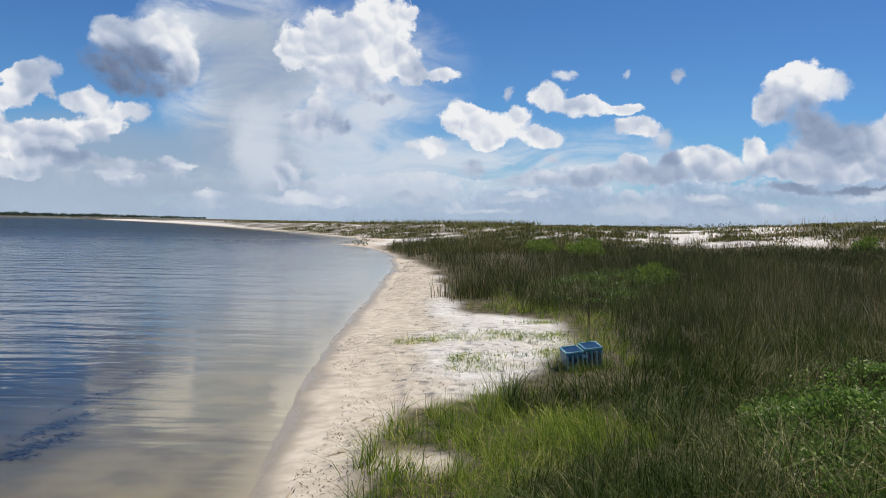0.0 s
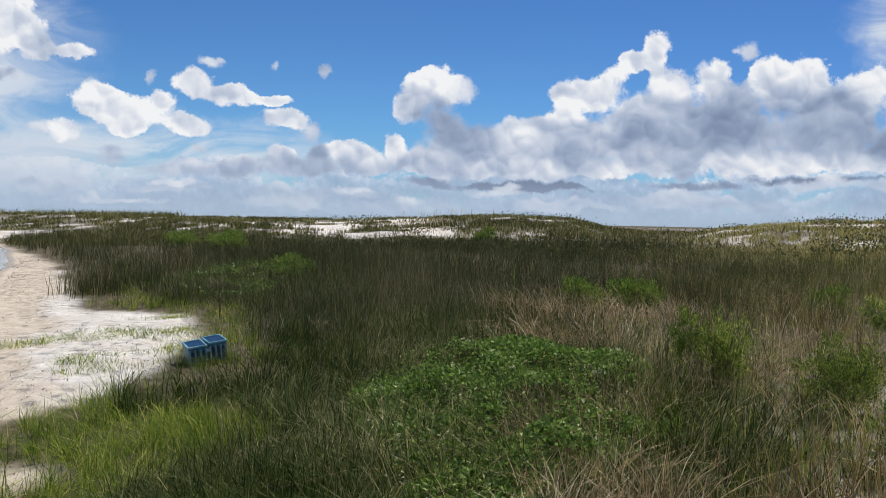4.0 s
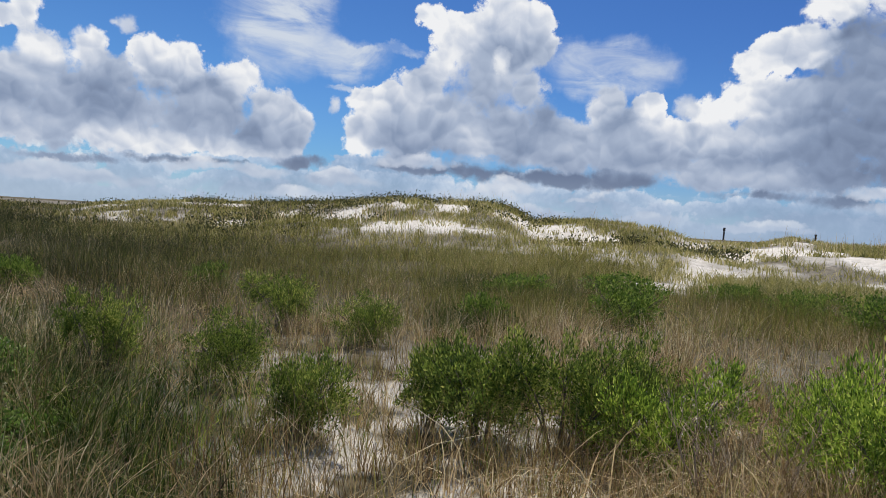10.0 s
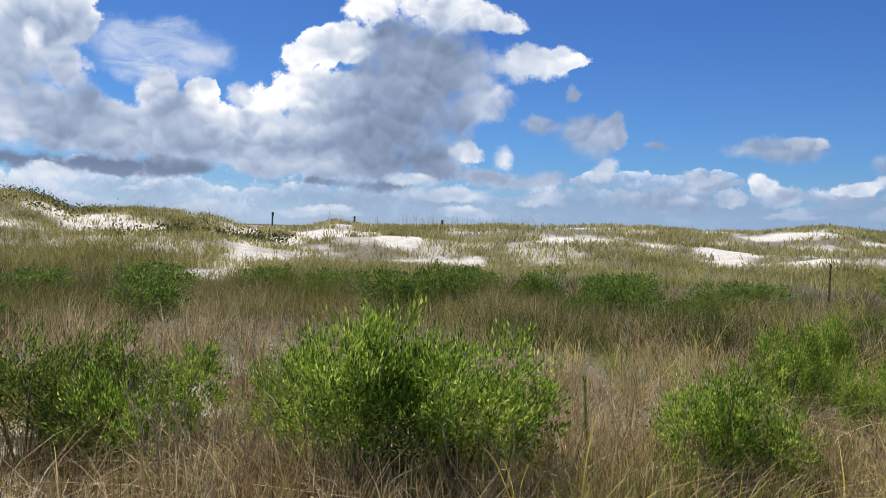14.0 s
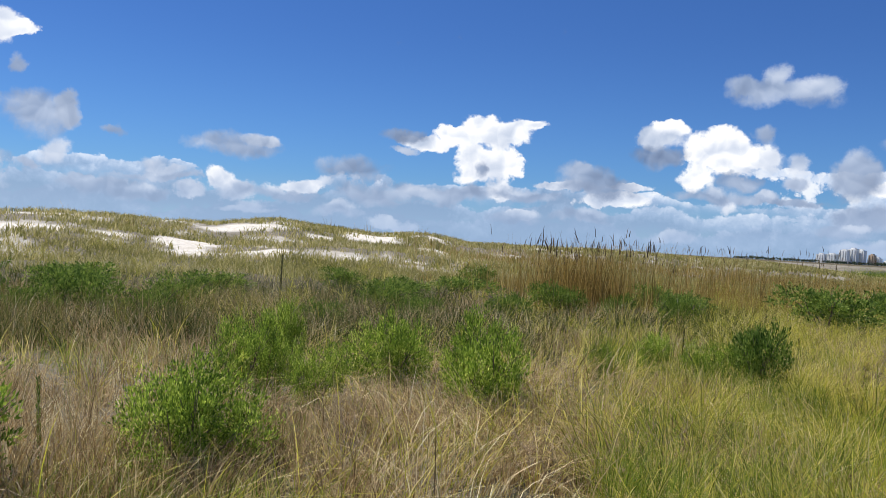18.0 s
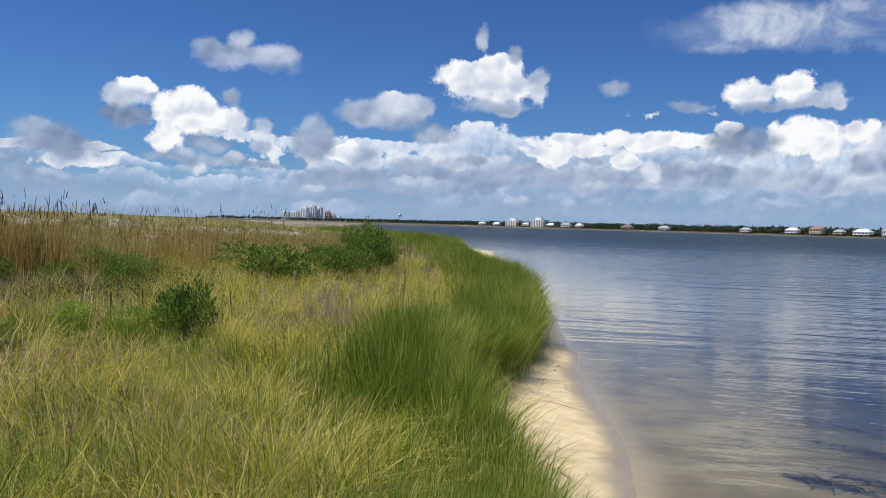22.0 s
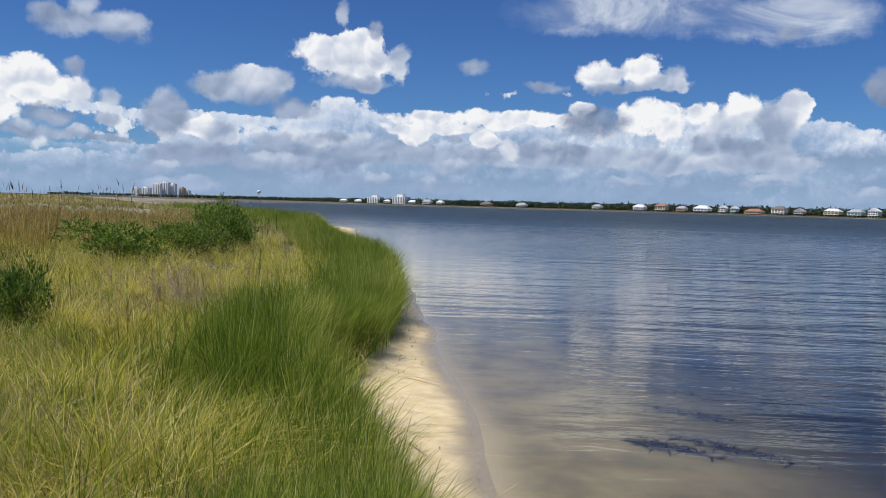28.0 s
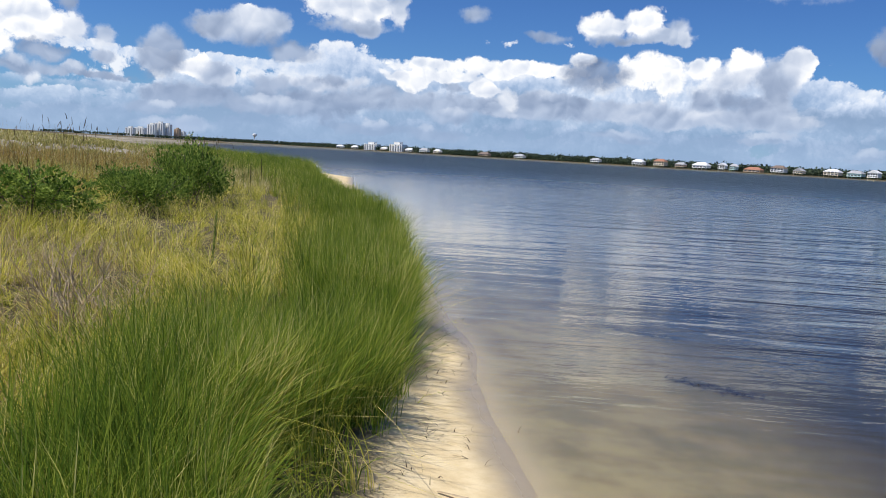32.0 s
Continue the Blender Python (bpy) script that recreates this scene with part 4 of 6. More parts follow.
def kept(x, y, chance):
    m = rng.uniform(0, 1, len(x)) < chance
    return x[m], y[m]


def tufted(x, y, per, spread):
    """Each place becomes a tuft of that many places."""
    x, y = np.repeat(x, per), np.repeat(y, per)
    s = spread * (1 + 0.02 * np.hypot(x, y))
    return x + rng.normal(0, 1, len(x)) * s, y + rng.normal(0, 1, len(x)) * s


def tussocks(x, y, per, spread):
    """Each place becomes a tussock: places in a small round, and the way out from its middle."""
    x, y = np.repeat(x, per), np.repeat(y, per)
    way_out = rng.uniform(0, 2 * np.pi, len(x))
    r = np.abs(rng.normal(0, 1, len(x))) * spread * np.repeat(rng.uniform(0.6, 1.5, len(x) // per), per)
    return x + np.cos(way_out) * r, y + np.sin(way_out) * r, way_out


def blades(name, mat, x, y, tall, wide, lean=0.4, wind=None, segs=3, label="", category="grass", sink=0.03, spread=0.35, swirl=0.0, droop=0.28, lift=0.0, tip=0.25, least=0.00032, out=None):
    """Tapered, bending blades at the places given, all in one mesh."""
    n = len(x)
    az, r = polar(x, y)
    z = height(x, y) - sink + lift
    tall = tall * rng.uniform(1 - spread, 1 + spread, n)
    wide = np.maximum(wide, r * least) * rng.uniform(0.7, 1.3, n)
    turn = rng.uniform(0, 2 * np.pi, n)
    if swirl:
        turn = np.pi * 2.2 * rough(x, y, 1.7, 301, 2) + rng.normal(0, 1.6 * (1 - swirl) + 0.25, n)
    way_x, way_y = np.cos(turn), np.sin(turn)
    if out is not None:
        # away from the middle of the tussock, and along the lie of the grass
        k = 0.35 + 0.5 * swirl
        way_x, way_y = np.cos(out) * (1 - k) + way_x * k, np.sin(out) * (1 - k) + way_y * k
    if wind is not None:
        way_x, way_y = way_x * (1 - wind[2]) + wind[0] * wind[2], way_y * (1 - wind[2]) + wind[1] * wind[2]
    lean = lean * rng.uniform(0.2, 1.7, n)
    face = rng.uniform(0, 2 * np.pi, n)
    sx, sy = np.cos(face), np.sin(face)
    rows = []
    for k in range(segs + 1):
        t = k / segs
        out = tall * lean * t ** 1.8
        px, py = x + way_x * out, y + way_y * out
        pz = z + tall * t * (1 - droop * np.minimum(lean, 2.0) * t)
        w = wide * 0.5 * (1 - (1 - tip) * t)
        if k < segs:
            rows += [np.stack([px - sx * w, py - sy * w, pz], -1), np.stack([px + sx * w, py + sy * w, pz], -1)]
        else:
            rows.append(np.stack([px, py, pz], -1))
    per = 2 * segs + 1
    verts = np.stack(rows, 1).reshape(-1, 3)
    base = (np.arange(n) * per)[:, None]
    quads = np.concatenate([base + np.array([[2 * k, 2 * k + 1, 2 * k + 3, 2 * k + 2]]) for k in range(segs - 1)]) if segs > 1 else None
    tris = base + np.array([[2 * segs - 2, 2 * segs - 1, 2 * segs]])
    return tagged(new(name, mesh_from(name, verts, quads, tris, mat)), label, category, kind="stuff")


def leaves_at(places, ways, long, wide, fold=0.25):
    """Corners and faces of leaves, each two triangles folded along its rib."""
    n = len(places)
    ways = ways / np.linalg.norm(ways, axis=1, keepdims=True)
    side = np.cross(ways, rng.normal(0, 1, (n, 3)))
    side /= np.linalg.norm(side, axis=1, keepdims=True) + 1e-9
    up = np.cross(side, ways)
    long = (long * rng.uniform(0.65, 1.3, n))[:, None]
    wide = (wide * rng.uniform(0.7, 1.3, n))[:, None]
    mid = places + ways * long * 0.45 - up * wide * fold
    verts = np.stack([places, mid + side * wide * 0.5 + up * wide * fold, places + ways * long, mid - side * wide * 0.5 + up * wide * fold], 1).reshape(-1, 3)
    base = (np.arange(n) * 4)[:, None]
    return verts, np.concatenate([base + np.array([[0, 1, 2]]), base + np.array([[0, 2, 3]])])


def vines(az0, az1, r0, r1, n, tall, seed):
    x, y = scatter(n, az0, az1, r0, r1)
    az, r = polar(x, y)
    rim = np.clip(1.25 - ((az - (az0 + az1) / 2) / (az1 - az0) * 2) ** 2 - ((r - (r0 + r1) / 2) / (r1 - r0) * 2) ** 2, 0, 1)
    x, y = kept(x, y, np.clip(rim * 3, 0, 1) * np.clip(0.45 + 1.5 * rough(x, y, 0.9, seed, 3), 0.03, 1))
    az, r = polar(x, y)
    rim = np.clip(1.25 - ((az - (az0 + az1) / 2) / (az1 - az0) * 2) ** 2 - ((r - (r0 + r1) / 2) / (r1 - r0) * 2) ** 2, 0, 1)
    z = height(x, y) + tall * rim ** 0.5 * (0.75 + 0.45 * rough(x, y, 0.7, seed + 1, 3)) * rng.uniform(0.5, 1.0, len(x)) ** 0.4
    ways = np.stack([rng.normal(0, 0.8, len(x)), rng.normal(0, 0.8, len(x)), rng.uniform(-0.1, 0.9, len(x))], -1)
    v, t = leaves_at(np.stack([x, y, z], -1), ways, 0.040, 0.021)
    tagged(new("creeper_mat", mesh_from("creeper_mat", v, None, t, VINE)), "green creeping vine mounded over the grass", "vine", kind="stuff")


def make_grass():
    # rush marsh
    x, y = scatter(130000, -132, 8, 4.2, 80, 0.85)
    az, r = polar(x, y)
    e = beyond_edge(x, y)
    near = np.clip((r - np.interp(az, [-132, -100, -60, -40, -15, 8], [12, 9.5, 11, 10, 9, 15])) / 5, 0.02, 1)
    side = np.clip((az + 132) / 10, 0, 1) * np.clip((np.interp(az, [-132, -100, -84, -74, 8], [18, 19, 24, 60, 80]) - r) / 4, 0, 1)
    ch = np.clip((e - 0.25) / 1.0, 0, 1) * (1 - bare(x, y)) * np.clip(0.7 + 1.1 * rough(x, y, 2.4, 51, 3), 0.10, 1) * near * side
    x, y = tufted(*kept(x, y, ch), 5, 0.055)
    az, r = polar(x, y)
    dark = az + rng.normal(0, 7, len(az)) > -47
    xb, yb = x[~dark], y[~dark]
    blades("brown_rushes", BROWN, xb, yb, 0.52 + 0.22 * rough(xb, yb, 4.0, 57, 3), 0.005, 0.5, segs=2, spread=0.45, label="brown and olive rushes before the dunes", category="rushes")
    x, y = x[dark], y[dark]
    blades("rush_marsh", RUSH, x, y, 0.60 + 0.26 * rough(x, y, 4.0, 55, 3), 0.005, 0.42, segs=2, spread=0.45, label="dark olive-brown needle rush covering the flat", category="rushes")
    # green grass along the start
    x, y = scatter(15000, -62, 24, 2.0, 24)
    az, r = polar(x, y)
    e = beyond_edge(x, y)
    ch = np.clip(e / 0.35 + 0.15, 0, 1) * np.clip(1.3 - (e - 3.0) / 3.5, 0.06, 1) * np.clip(0.75 + 0.9 * rough(x, y, 1.0, 61, 3), 0.05, 1) * np.interp(az, [-50, -32], [0, 1])
    x, y, out = tussocks(*kept(x, y, ch), 18, 0.055)
    e = beyond_edge(x, y) + 0.5 * rough(x, y, 0.9, 67, 2)
    rim = (e < 1.1) & (y < 24)
    blades("edge_grass", LUSH, x[rim], y[rim], 0.27 + 0.09 * rough(x[rim], y[rim], 1.4, 63, 2), 0.0070, 1.15, segs=3, spread=0.5, label="bright yellow-green grass at the edge of the sand", swirl=0.3, out=out[rim])
    x, y, out = x[~rim], y[~rim], out[~rim]
    blades("shore_grass", GREEN, x, y, 0.38 + 0.16 * rough(x, y, 1.4, 63, 2), 0.0085, 1.30, segs=4, spread=0.5, label="low green shore grass with yellowed tips", swirl=0.4, out=out)
    # thin grass on the open sand
    x, y = rng.uniform(-0.7, 1.9, 1800), rng.uniform(8.5, 14.5, 1800)
    x, y = kept(x, y, np.clip(rough(x * 0.4, y, 1.1, 65, 3) * 4 + 0.1 + 1.6 * np.exp(-((y - 10.6) / 0.7) ** 2) * (x > 0.1), 0, 1))
    x, y = tufted(x, y, 9, 0.05)
    blades("sand_tufts", LUSH, x, y, 0.13, 0.007, 1.0, segs=2, label="short yellow-green tufts on bare sand")
    # straw between the bushes
    x, y = scatter(12500, -165, -28, 2.2, 20)
    az, r = polar(x, y)
    ch = np.clip(beyond_edge(x, y) / 0.8, 0, 1) * np.clip(np.interp(az, [-140, -110, -90], [0.6, 0.6, 0.35]) + 1.4 * rough(x, y, 1.3, 71, 3), 0.03, 1) * np.interp(az, [-165, -125, -105, -40, -28], [0.3, 2.2, 1.3, 0.5, 0.8]) * np.where((az < -112) & (r < 7), 1.5, 1) * (1 - 0.8 * sandy(x, y))
    x, y, out = tussocks(*kept(x, y, ch), 15, 0.08)
    blades("dry_grass", STRAW, x, y, 0.42 + 0.17 * rough(x, y, 1.5, 73, 2), 0.0085, 1.1, segs=3, spread=0.5, label="dry bleached grass stalks, partly matted", swirl=0.3, out=out)
    # green undergrowth between the stalks
    x, y = scatter(9000, -120, -30, 2.8, 16)
    ch = np.clip(beyond_edge(x, y) / 0.8, 0, 1) * np.clip(0.05 + 1.5 * rough(x, y, 1.0, 77, 3), 0.0, 1) * (1 - 0.8 * sandy(x, y))
    x, y = tufted(*kept(x, y, ch), 7, 0.06)
    blades("undergrowth", LUSH, x, y, 0.32, 0.006, 0.7, segs=3, label="green tufts between brown stalks", spread=0.5)
    # dark green low growth before the dunes
    x, y = scatter(26000, -152, -62, 10.5, 27)
    az, r = polar(x, y)
    ch = np.clip(0.02 + 1.9 * rough(x, y, 2.6, 78, 3), 0, 1) * (1 - bare(x, y)) * np.clip(beyond_edge(x, y) / 2, 0, 1) * np.clip((26 - r) / 6, 0, 1)
    x, y = tufted(*kept(x, y, ch), 5, 0.06)
    blades("low_green_growth", GREEN, x, y, 0.42, 0.009, 0.6, segs=2, label="dark green low growth in a band before the dunes", spread=0.5)
    # worn grass underfoot
    x, y = scatter(1500, -180, 20, 0.5, 2.4)
    x, y = tufted(*kept(x, y, np.clip(beyond_edge(x, y) / 0.4, 0, 1)), 6, 0.05)
    blades("trodden_grass", GREEN, x, y, 0.14, 0.005, 1.2, segs=2, label="short trodden grass", swirl=0.3)
    # thin upright brown stalks
    x, y = scatter(44000, -118, -28, 3.0, 17)
    ch = np.clip(beyond_edge(x, y) / 0.8, 0, 1) * np.clip(0.12 + 2.0 * rough(x, y, 0.8, 75, 3), 0.02, 1) * (1 - 0.3 * sandy(x, y))
    x, y = kept(x, y, ch)
    blades("brown_stalks", STALK, x, y, 0.50, 0.0055, 0.34, segs=2, spread=0.5, label="thin upright brown stalks with sand between them")
    # long yellow-green grass
    x, y = scatter(8600, -184, -96, 1.9, 42)
    az, r = polar(x, y)
    ch = np.clip(beyond_edge(x, y) / 0.5, 0, 1) * (1 - bare(x, y)) * np.clip(0.55 + 1.9 * rough(x, y, 0.9, 81, 3), 0.06, 1) * np.interp(az, [-184, -145, -130, -114, -96], [1, 0.9, 0.42, 0.16, 0.04]) * np.where((az > -138) & (r < 7.5), 0.45, 1)
    x, y, out = tussocks(*kept(x, y, ch), 20, 0.06)
    blades("long_grass", YELLOW, x, y, 0.56 + 0.24 * rough(x, y, 1.1, 83, 3), 0.0085, 1.45, segs=4, spread=0.55, droop=0.33, label="long yellow-green grass laid over by the wind", swirl=0.6, out=out)
    # the same grass farther along the shore
    x, y = scatter(3200, -179, -148, 6.5, 34)
    ch = np.clip((beyond_edge(x, y) - 0.6) / 0.8, 0, 1) * np.clip(0.6 + 1.6 * rough(x, y, 0.9, 85, 3), 0.06, 1)
    x, y, out = tussocks(*kept(x, y, ch), 26, 0.07)
    blades("shore_long_grass", YELLOW, x, y, 0.48 + 0.2 * rough(x, y, 1.1, 83, 3), 0.0090, 1.40, segs=3, spread=0.55, droop=0.33, label="long yellow-green grass behind the green bank", swirl=0.6, out=out)
    # lush bank over the beach
    yy = -3.0 - 45 * rng.uniform(0, 1, 6400) ** 1.7
    xx = np.interp(yy, EDGE_Y, EDGE_X) + 0.10 + 0.55 * np.exp(-((yy + 9.4) / 1.5) ** 2) + np.abs(rng.normal(0, 0.55, len(yy))) * np.interp(yy, [-46, -15, -3], [1.9, 1.1, 0.8])
    xx, yy, out = tussocks(*kept(xx, yy, np.clip(0.75 + 0.9 * rough(xx, yy, 1.2, 91, 3), 0.05, 1)), 22, 0.06)
    blades("bank_grass", LUSH, xx, yy, np.interp(yy, [-46, -22, -11, -5], [0.66, 0.78, 0.74, 0.64]) + 0.2 * rough(xx, yy, 1.3, 93, 3), 0.0085, 0.62, (-0.4, 0.25, 0.2), segs=4, label="lush green cordgrass hanging over the beach", out=out)
    # its tall far end, where it hides the shore behind
    yy = -47 - 43 * rng.uniform(0, 1, 5200)
    xx = np.interp(yy, EDGE_Y, EDGE_X) + 0.1 + np.abs(rng.normal(0, 2.6, len(yy)))
    xx, yy = tufted(xx, yy, 5, 0.12)
    blades("far_bank_grass", LUSH, xx, yy, np.interp(yy, [-90, -60, -44], [1.10, 0.98, 0.70]) + 0.2 * rough(xx, yy, 3, 94, 3), 0.012, 0.45, (-0.4, 0.25, 0.2), segs=2, label="tall green cordgrass at the far end of the bank")
    # bits of the same grass among the yellow
    x, y = scatter(5000, -182, -140, 1.9, 14)
    az, r = polar(x, y)
    ch = np.clip(beyond_edge(x, y) / 0.3, 0, 1) * np.clip(0.2 + 1.6 * rough(x, y, 1.1, 95, 3), 0.0, 1)
    x, y, out = tussocks(*kept(x, y, ch), 18, 0.06)
    blades("green_patches", LUSH, x, y, 0.46, 0.0090, 0.9, segs=3, label="fresh green grass among yellow blades", swirl=0.4, out=out)
    # dune grass
    x, y = scatter(105000, -178, 14, 21, 170, 0.9)
    az, r = polar(x, y)
    foot = np.interp(az, [-180, -140, -100, -80, -60, -30, 0, 30], [34, 28, 20, 20, 26, 40, 45, 70])
    ch = np.clip((r - foot) / 6, 0, 1) * (1 - np.interp(az, [-85, -75, -50, -40], [0.97, 0.85, 0.85, 0.97]) * bare(x, y)) * np.clip(beyond_edge(x, y) / 3, 0, 1) * np.clip(np.interp(az, [-110, -80, -70], [0.8, 0.8, 0.6]) + 1.2 * rough(x, y, 6.0, 97, 3), 0.12, 1)
    x, y = tufted(*kept(x, y, ch), 7, 0.10)
    az, r = polar(x, y)
    east = az + rng.normal(0, 4, len(az)) > -38
    blades("olive_dune_grass", OLIVE, x[east], y[east], 0.38, 0.006, 0.7, segs=2, least=0.0012, label="olive-green dune grass with sand showing between")
    x, y = x[~east], y[~east]
    blades("dune_grass", OATS, x, y, 0.38, 0.006, 0.7, segs=2, least=0.0012, label="yellow-green dune grass in tufts on the sand")
    # fallen dry stalks, matted in heaps
    heaps = [(5.9, -5.2), (6.3, -7.4), (7.2, -4.8), (4.6, -5.2), (5.7, -4.6), (6.1, -6.6), (6.2, -3.4), (5.0, -6.4), (4.4, -3.9), (7.5, 11.2), (6.9, 11.9), (8.0, 10.4), (5.6, 8.6), (6.3, 0.9), (5.9, 0.2), (4.3, 1.6)]
    xs, ys = (np.concatenate([rng.normal(c[k], 0.42, 190) for c in heaps]) for k in (0, 1))
    blades("fallen_stalks", STRAW, xs, ys, 0.52, 0.0085, 1.7, segs=4, spread=0.5, lift=0.10, droop=0.40, swirl=0.5, label="fallen pinkish-tan dry stalks matted in heaps", category="stalks")
    # sea oats on the crests
    x, y = scatter(2600, -150, -20, 45, 95)
    x, y = kept(x, y, np.clip(rough(x, y, 12, 98, 3) * 2.5, 0, 1))
    x, y = tufted(x, y, 3, 0.12)
    blades("sea_oats", STRAW, x, y, 1.05, 0.02, 0.25, segs=2, label="tall straw-coloured sea oats on the dunes", tip=0.8)
    # tall reeds with dark heads
    x, y = scatter(18000, -163, -126, 16, 62)
    az, r = polar(x, y)
    ch = np.clip(0.42 + 1.5 * rough(x, y, 4, 101, 3), 0.02, 1) * np.clip((beyond_edge(x, y) - 4) / 3, 0, 1) * np.clip((r - np.interp(az, [-163, -150, -138, -126], [22, 19, 18, 24])) / 3, 0, 1) * np.clip((az + 163) / 4, 0, 1) * np.clip((-az - 126) / 10, 0, 1)
    x, y = tufted(*kept(x, y, ch), 3, 0.12)
    blades("tall_reeds", REED, x, y, 0.74 + 0.36 * rough(x, y, 3, 103, 3), 0.007, 0.34, segs=2, label="tall rust-brown reeds behind the bushes", category="reeds")
    x = np.concatenate([rng.normal(13.4, 0.6, 1050), rng.normal(14.6, 0.9, 500), rng.normal(16.2, 1.0, 350)])
    y = np.concatenate([rng.normal(-15.6, 0.7, 1050), rng.normal(-24.5, 1.4, 500), rng.normal(-20.0, 1.4, 350)])
    blades("reed_clump", REED, x, y, 1.45, 0.013, 0.24, segs=3, label="dense clump of golden-brown reeds", category="reeds")
    clump = [(13.3, -15.0, 90), (12.9, -16.8, 60), (14.0, -19.5, 26), (15.4, -24.8, 40), (14.8, -31.3, 46), (11.8, -20.8, 16), (13.6, -27.4, 26), (12.6, -36.0, 30)]
    x, y = (np.concatenate([rng.normal(c[k], 0.75, c[2]) for c in clump]) for k in (0, 1))
    state = rng.bit_generator.state
    blades("reed_stalks", REED, x, y, 1.6, 0.012, 0.12, segs=3, spread=0.18, label="tall thin reed stalks standing clear", category="reeds")
    rng.bit_generator.state = state
    tall = 1.5 + rng.normal(0, 0.14, len(x))
    blades("reed_heads", HEAD, x + rng.normal(0, 0.1, len(x)), y, 0.22, 0.020, 0.3, segs=3, lift=tall, label="dark brown reed heads", category="reeds", tip=0.5)
    # dark tall clump beside the beach
    x, y = rng.normal(0.75, 0.38, 700), rng.normal(20.0, 0.7, 700)
    blades("dark_rush_clump", RUSH, x, y, 0.66, 0.012, 0.35, segs=3, label="tall dark rush clump beside the beach", category="rushes")
    # creeper
    vines(-38, -17, 4.9, 9.8, 62000, 0.44, 111)
    vines(-30, -20, 3.6, 6.0, 9000, 0.25, 115)
    vines(-14, -5, 16.0, 24.0, 7000, 0.5, 121)
    # dead stems fallen over the creeper
    x, y = scatter(260, -50, -16, 4.0, 9)
    blades("dead_stems", STALK, x, y, 0.6, 0.007, 1.5, segs=3, lift=0.12, label="dead stems fallen over the creeper and grass", category="stems", droop=0.36)
    # scrub on the dune tops
    x, y = scatter(4000, -84, 6, 40, 100)
    az, r = polar(x, y)
    x, y = kept(x, y, np.clip((rough(x, y, 8, 131, 3) + np.interp(az, [-100, -80, -73, -68, -55, -45], [-0.9, -0.9, -0.3, 0.55, 0.55, -0.2]) * np.clip((r - 48) / 9, -0.4, 1)) * 2.5, 0, 1))
    px, py = tufted(x, y, 30, 0.22)
    pz = height(px, py) + np.abs(rng.normal(0, 0.22, len(px))) + 0.02
    ways = rng.normal(0, 0.6, (len(px), 3)) + (0, 0, 0.6)
    v, t = leaves_at(np.stack([px, py, pz], -1), ways, 0.16, 0.09)
    tagged(new("dune_scrub", mesh_from("dune_scrub", v, None, t, SCRUB)), "low dark scrub scattered over the dunes", "scrub", kind="stuff")
    # wrack along the beach
    yy = 2.0 + 38 * rng.uniform(0, 1, 19000) ** 1.5
    xx = np.interp(yy, SHORE_Y, SHORE_X) + 0.40 + np.abs(rng.normal(0, 0.6, len(yy))) + 0.25 * rough(yy, yy, 3, 141, 2)
    xx, yy = kept(xx, yy, np.clip(0.4 + rough(xx, yy, 1.2, 142, 3), 0, 1))
    blades("wrack", WRACK, xx, yy, 0.024, 0.008, 2.0, segs=2, spread=0.9, sink=-0.004, droop=0.5, label="dry dark bits of seaweed along the beach", category="seaweed")
    xx, yy = rng.uniform(-0.5, 1.9, 1500), rng.uniform(8.4, 22.0, 1500)
    xx, yy = kept(xx, yy, np.clip(rough(xx, yy, 0.9, 145, 3) * 3 + 0.2, 0, 1) * bare(xx, yy))
    blades("sand_debris", WRACK, xx, yy, 0.035, 0.014, 1.8, segs=2, sink=-0.004, droop=0.5, label="dark scraps of stalk and seaweed on dry sand", category="litter")
    # grass round the crate
    gx, gy = tufted(rng.normal(1.7, 0.22, 46), rng.normal(9.62, 0.10, 46), 9, 0.05)
    blades("crate_grass", GREEN, gx, gy, 0.17, 0.008, 0.8, segs=3, label="grass grown up against the blue crate")
    # far flats beyond the bay
    x, y = scatter(15000, -6, 27, 80, 330)
    ch = np.clip(0.5 + 1.5 * rough(x, y, 16, 147, 3), 0.05, 1) * np.clip((inland(x, y) - 9) / 10, 0, 1) * np.clip((polar(x, y)[1] - 85) / 30, 0, 1)
    x, y = tufted(*kept(x, y, ch), 4, 0.25)
    blades("far_flat_grass", OLIVE, x, y, 0.95, 0.05, 0.7, segs=2, least=0.0009, label="olive scrub and grass on the far flats")
    yy = rng.uniform(-26, -4, 500)
    xx = np.interp(yy, EDGE_Y, EDGE_X) - np.abs(rng.normal(0.15, 0.2, len(yy)))
    blades("plant_litter", WRACK, xx, yy, 0.06, 0.008, 1.6, segs=2, sink=-0.004, droop=0.5, label="scraps of dead stalk under the bank", category="litter")
    # seagrass lying on the bed
    beds = [(-1.75, -10.1, 0.5), (-1.72, -9.1, 0.6), (-1.73, -8.0, 0.8), (-1.24, -7.9, 0.5), (-0.7, -15.3, 0.8), (-1.0, -13.0, 0.6), (-3.2, -12.5, 1.2), (-4.0, -9.0, 1.2), (-3.45, 7.0, 0.5), (-3.57, 7.9, 0.6), (-3.71, 9.2, 0.7), (-3.86, 10.3, 0.6), (-2.2, -18, 1.2), (-5, -15, 1.6)]
    xs, ys = [], []
    for a, c, s in beds:
        k = rng.normal(0, 1, 130)
        xs.append(a + k * 0.28 * s * (0.4 if c > 0 else 1) + rng.normal(0, 0.05, 130))
        ys.append(c + k * 0.5 * s * (1 if c > 0 else -0.35) + rng.normal(0, 0.06, 130) * s)
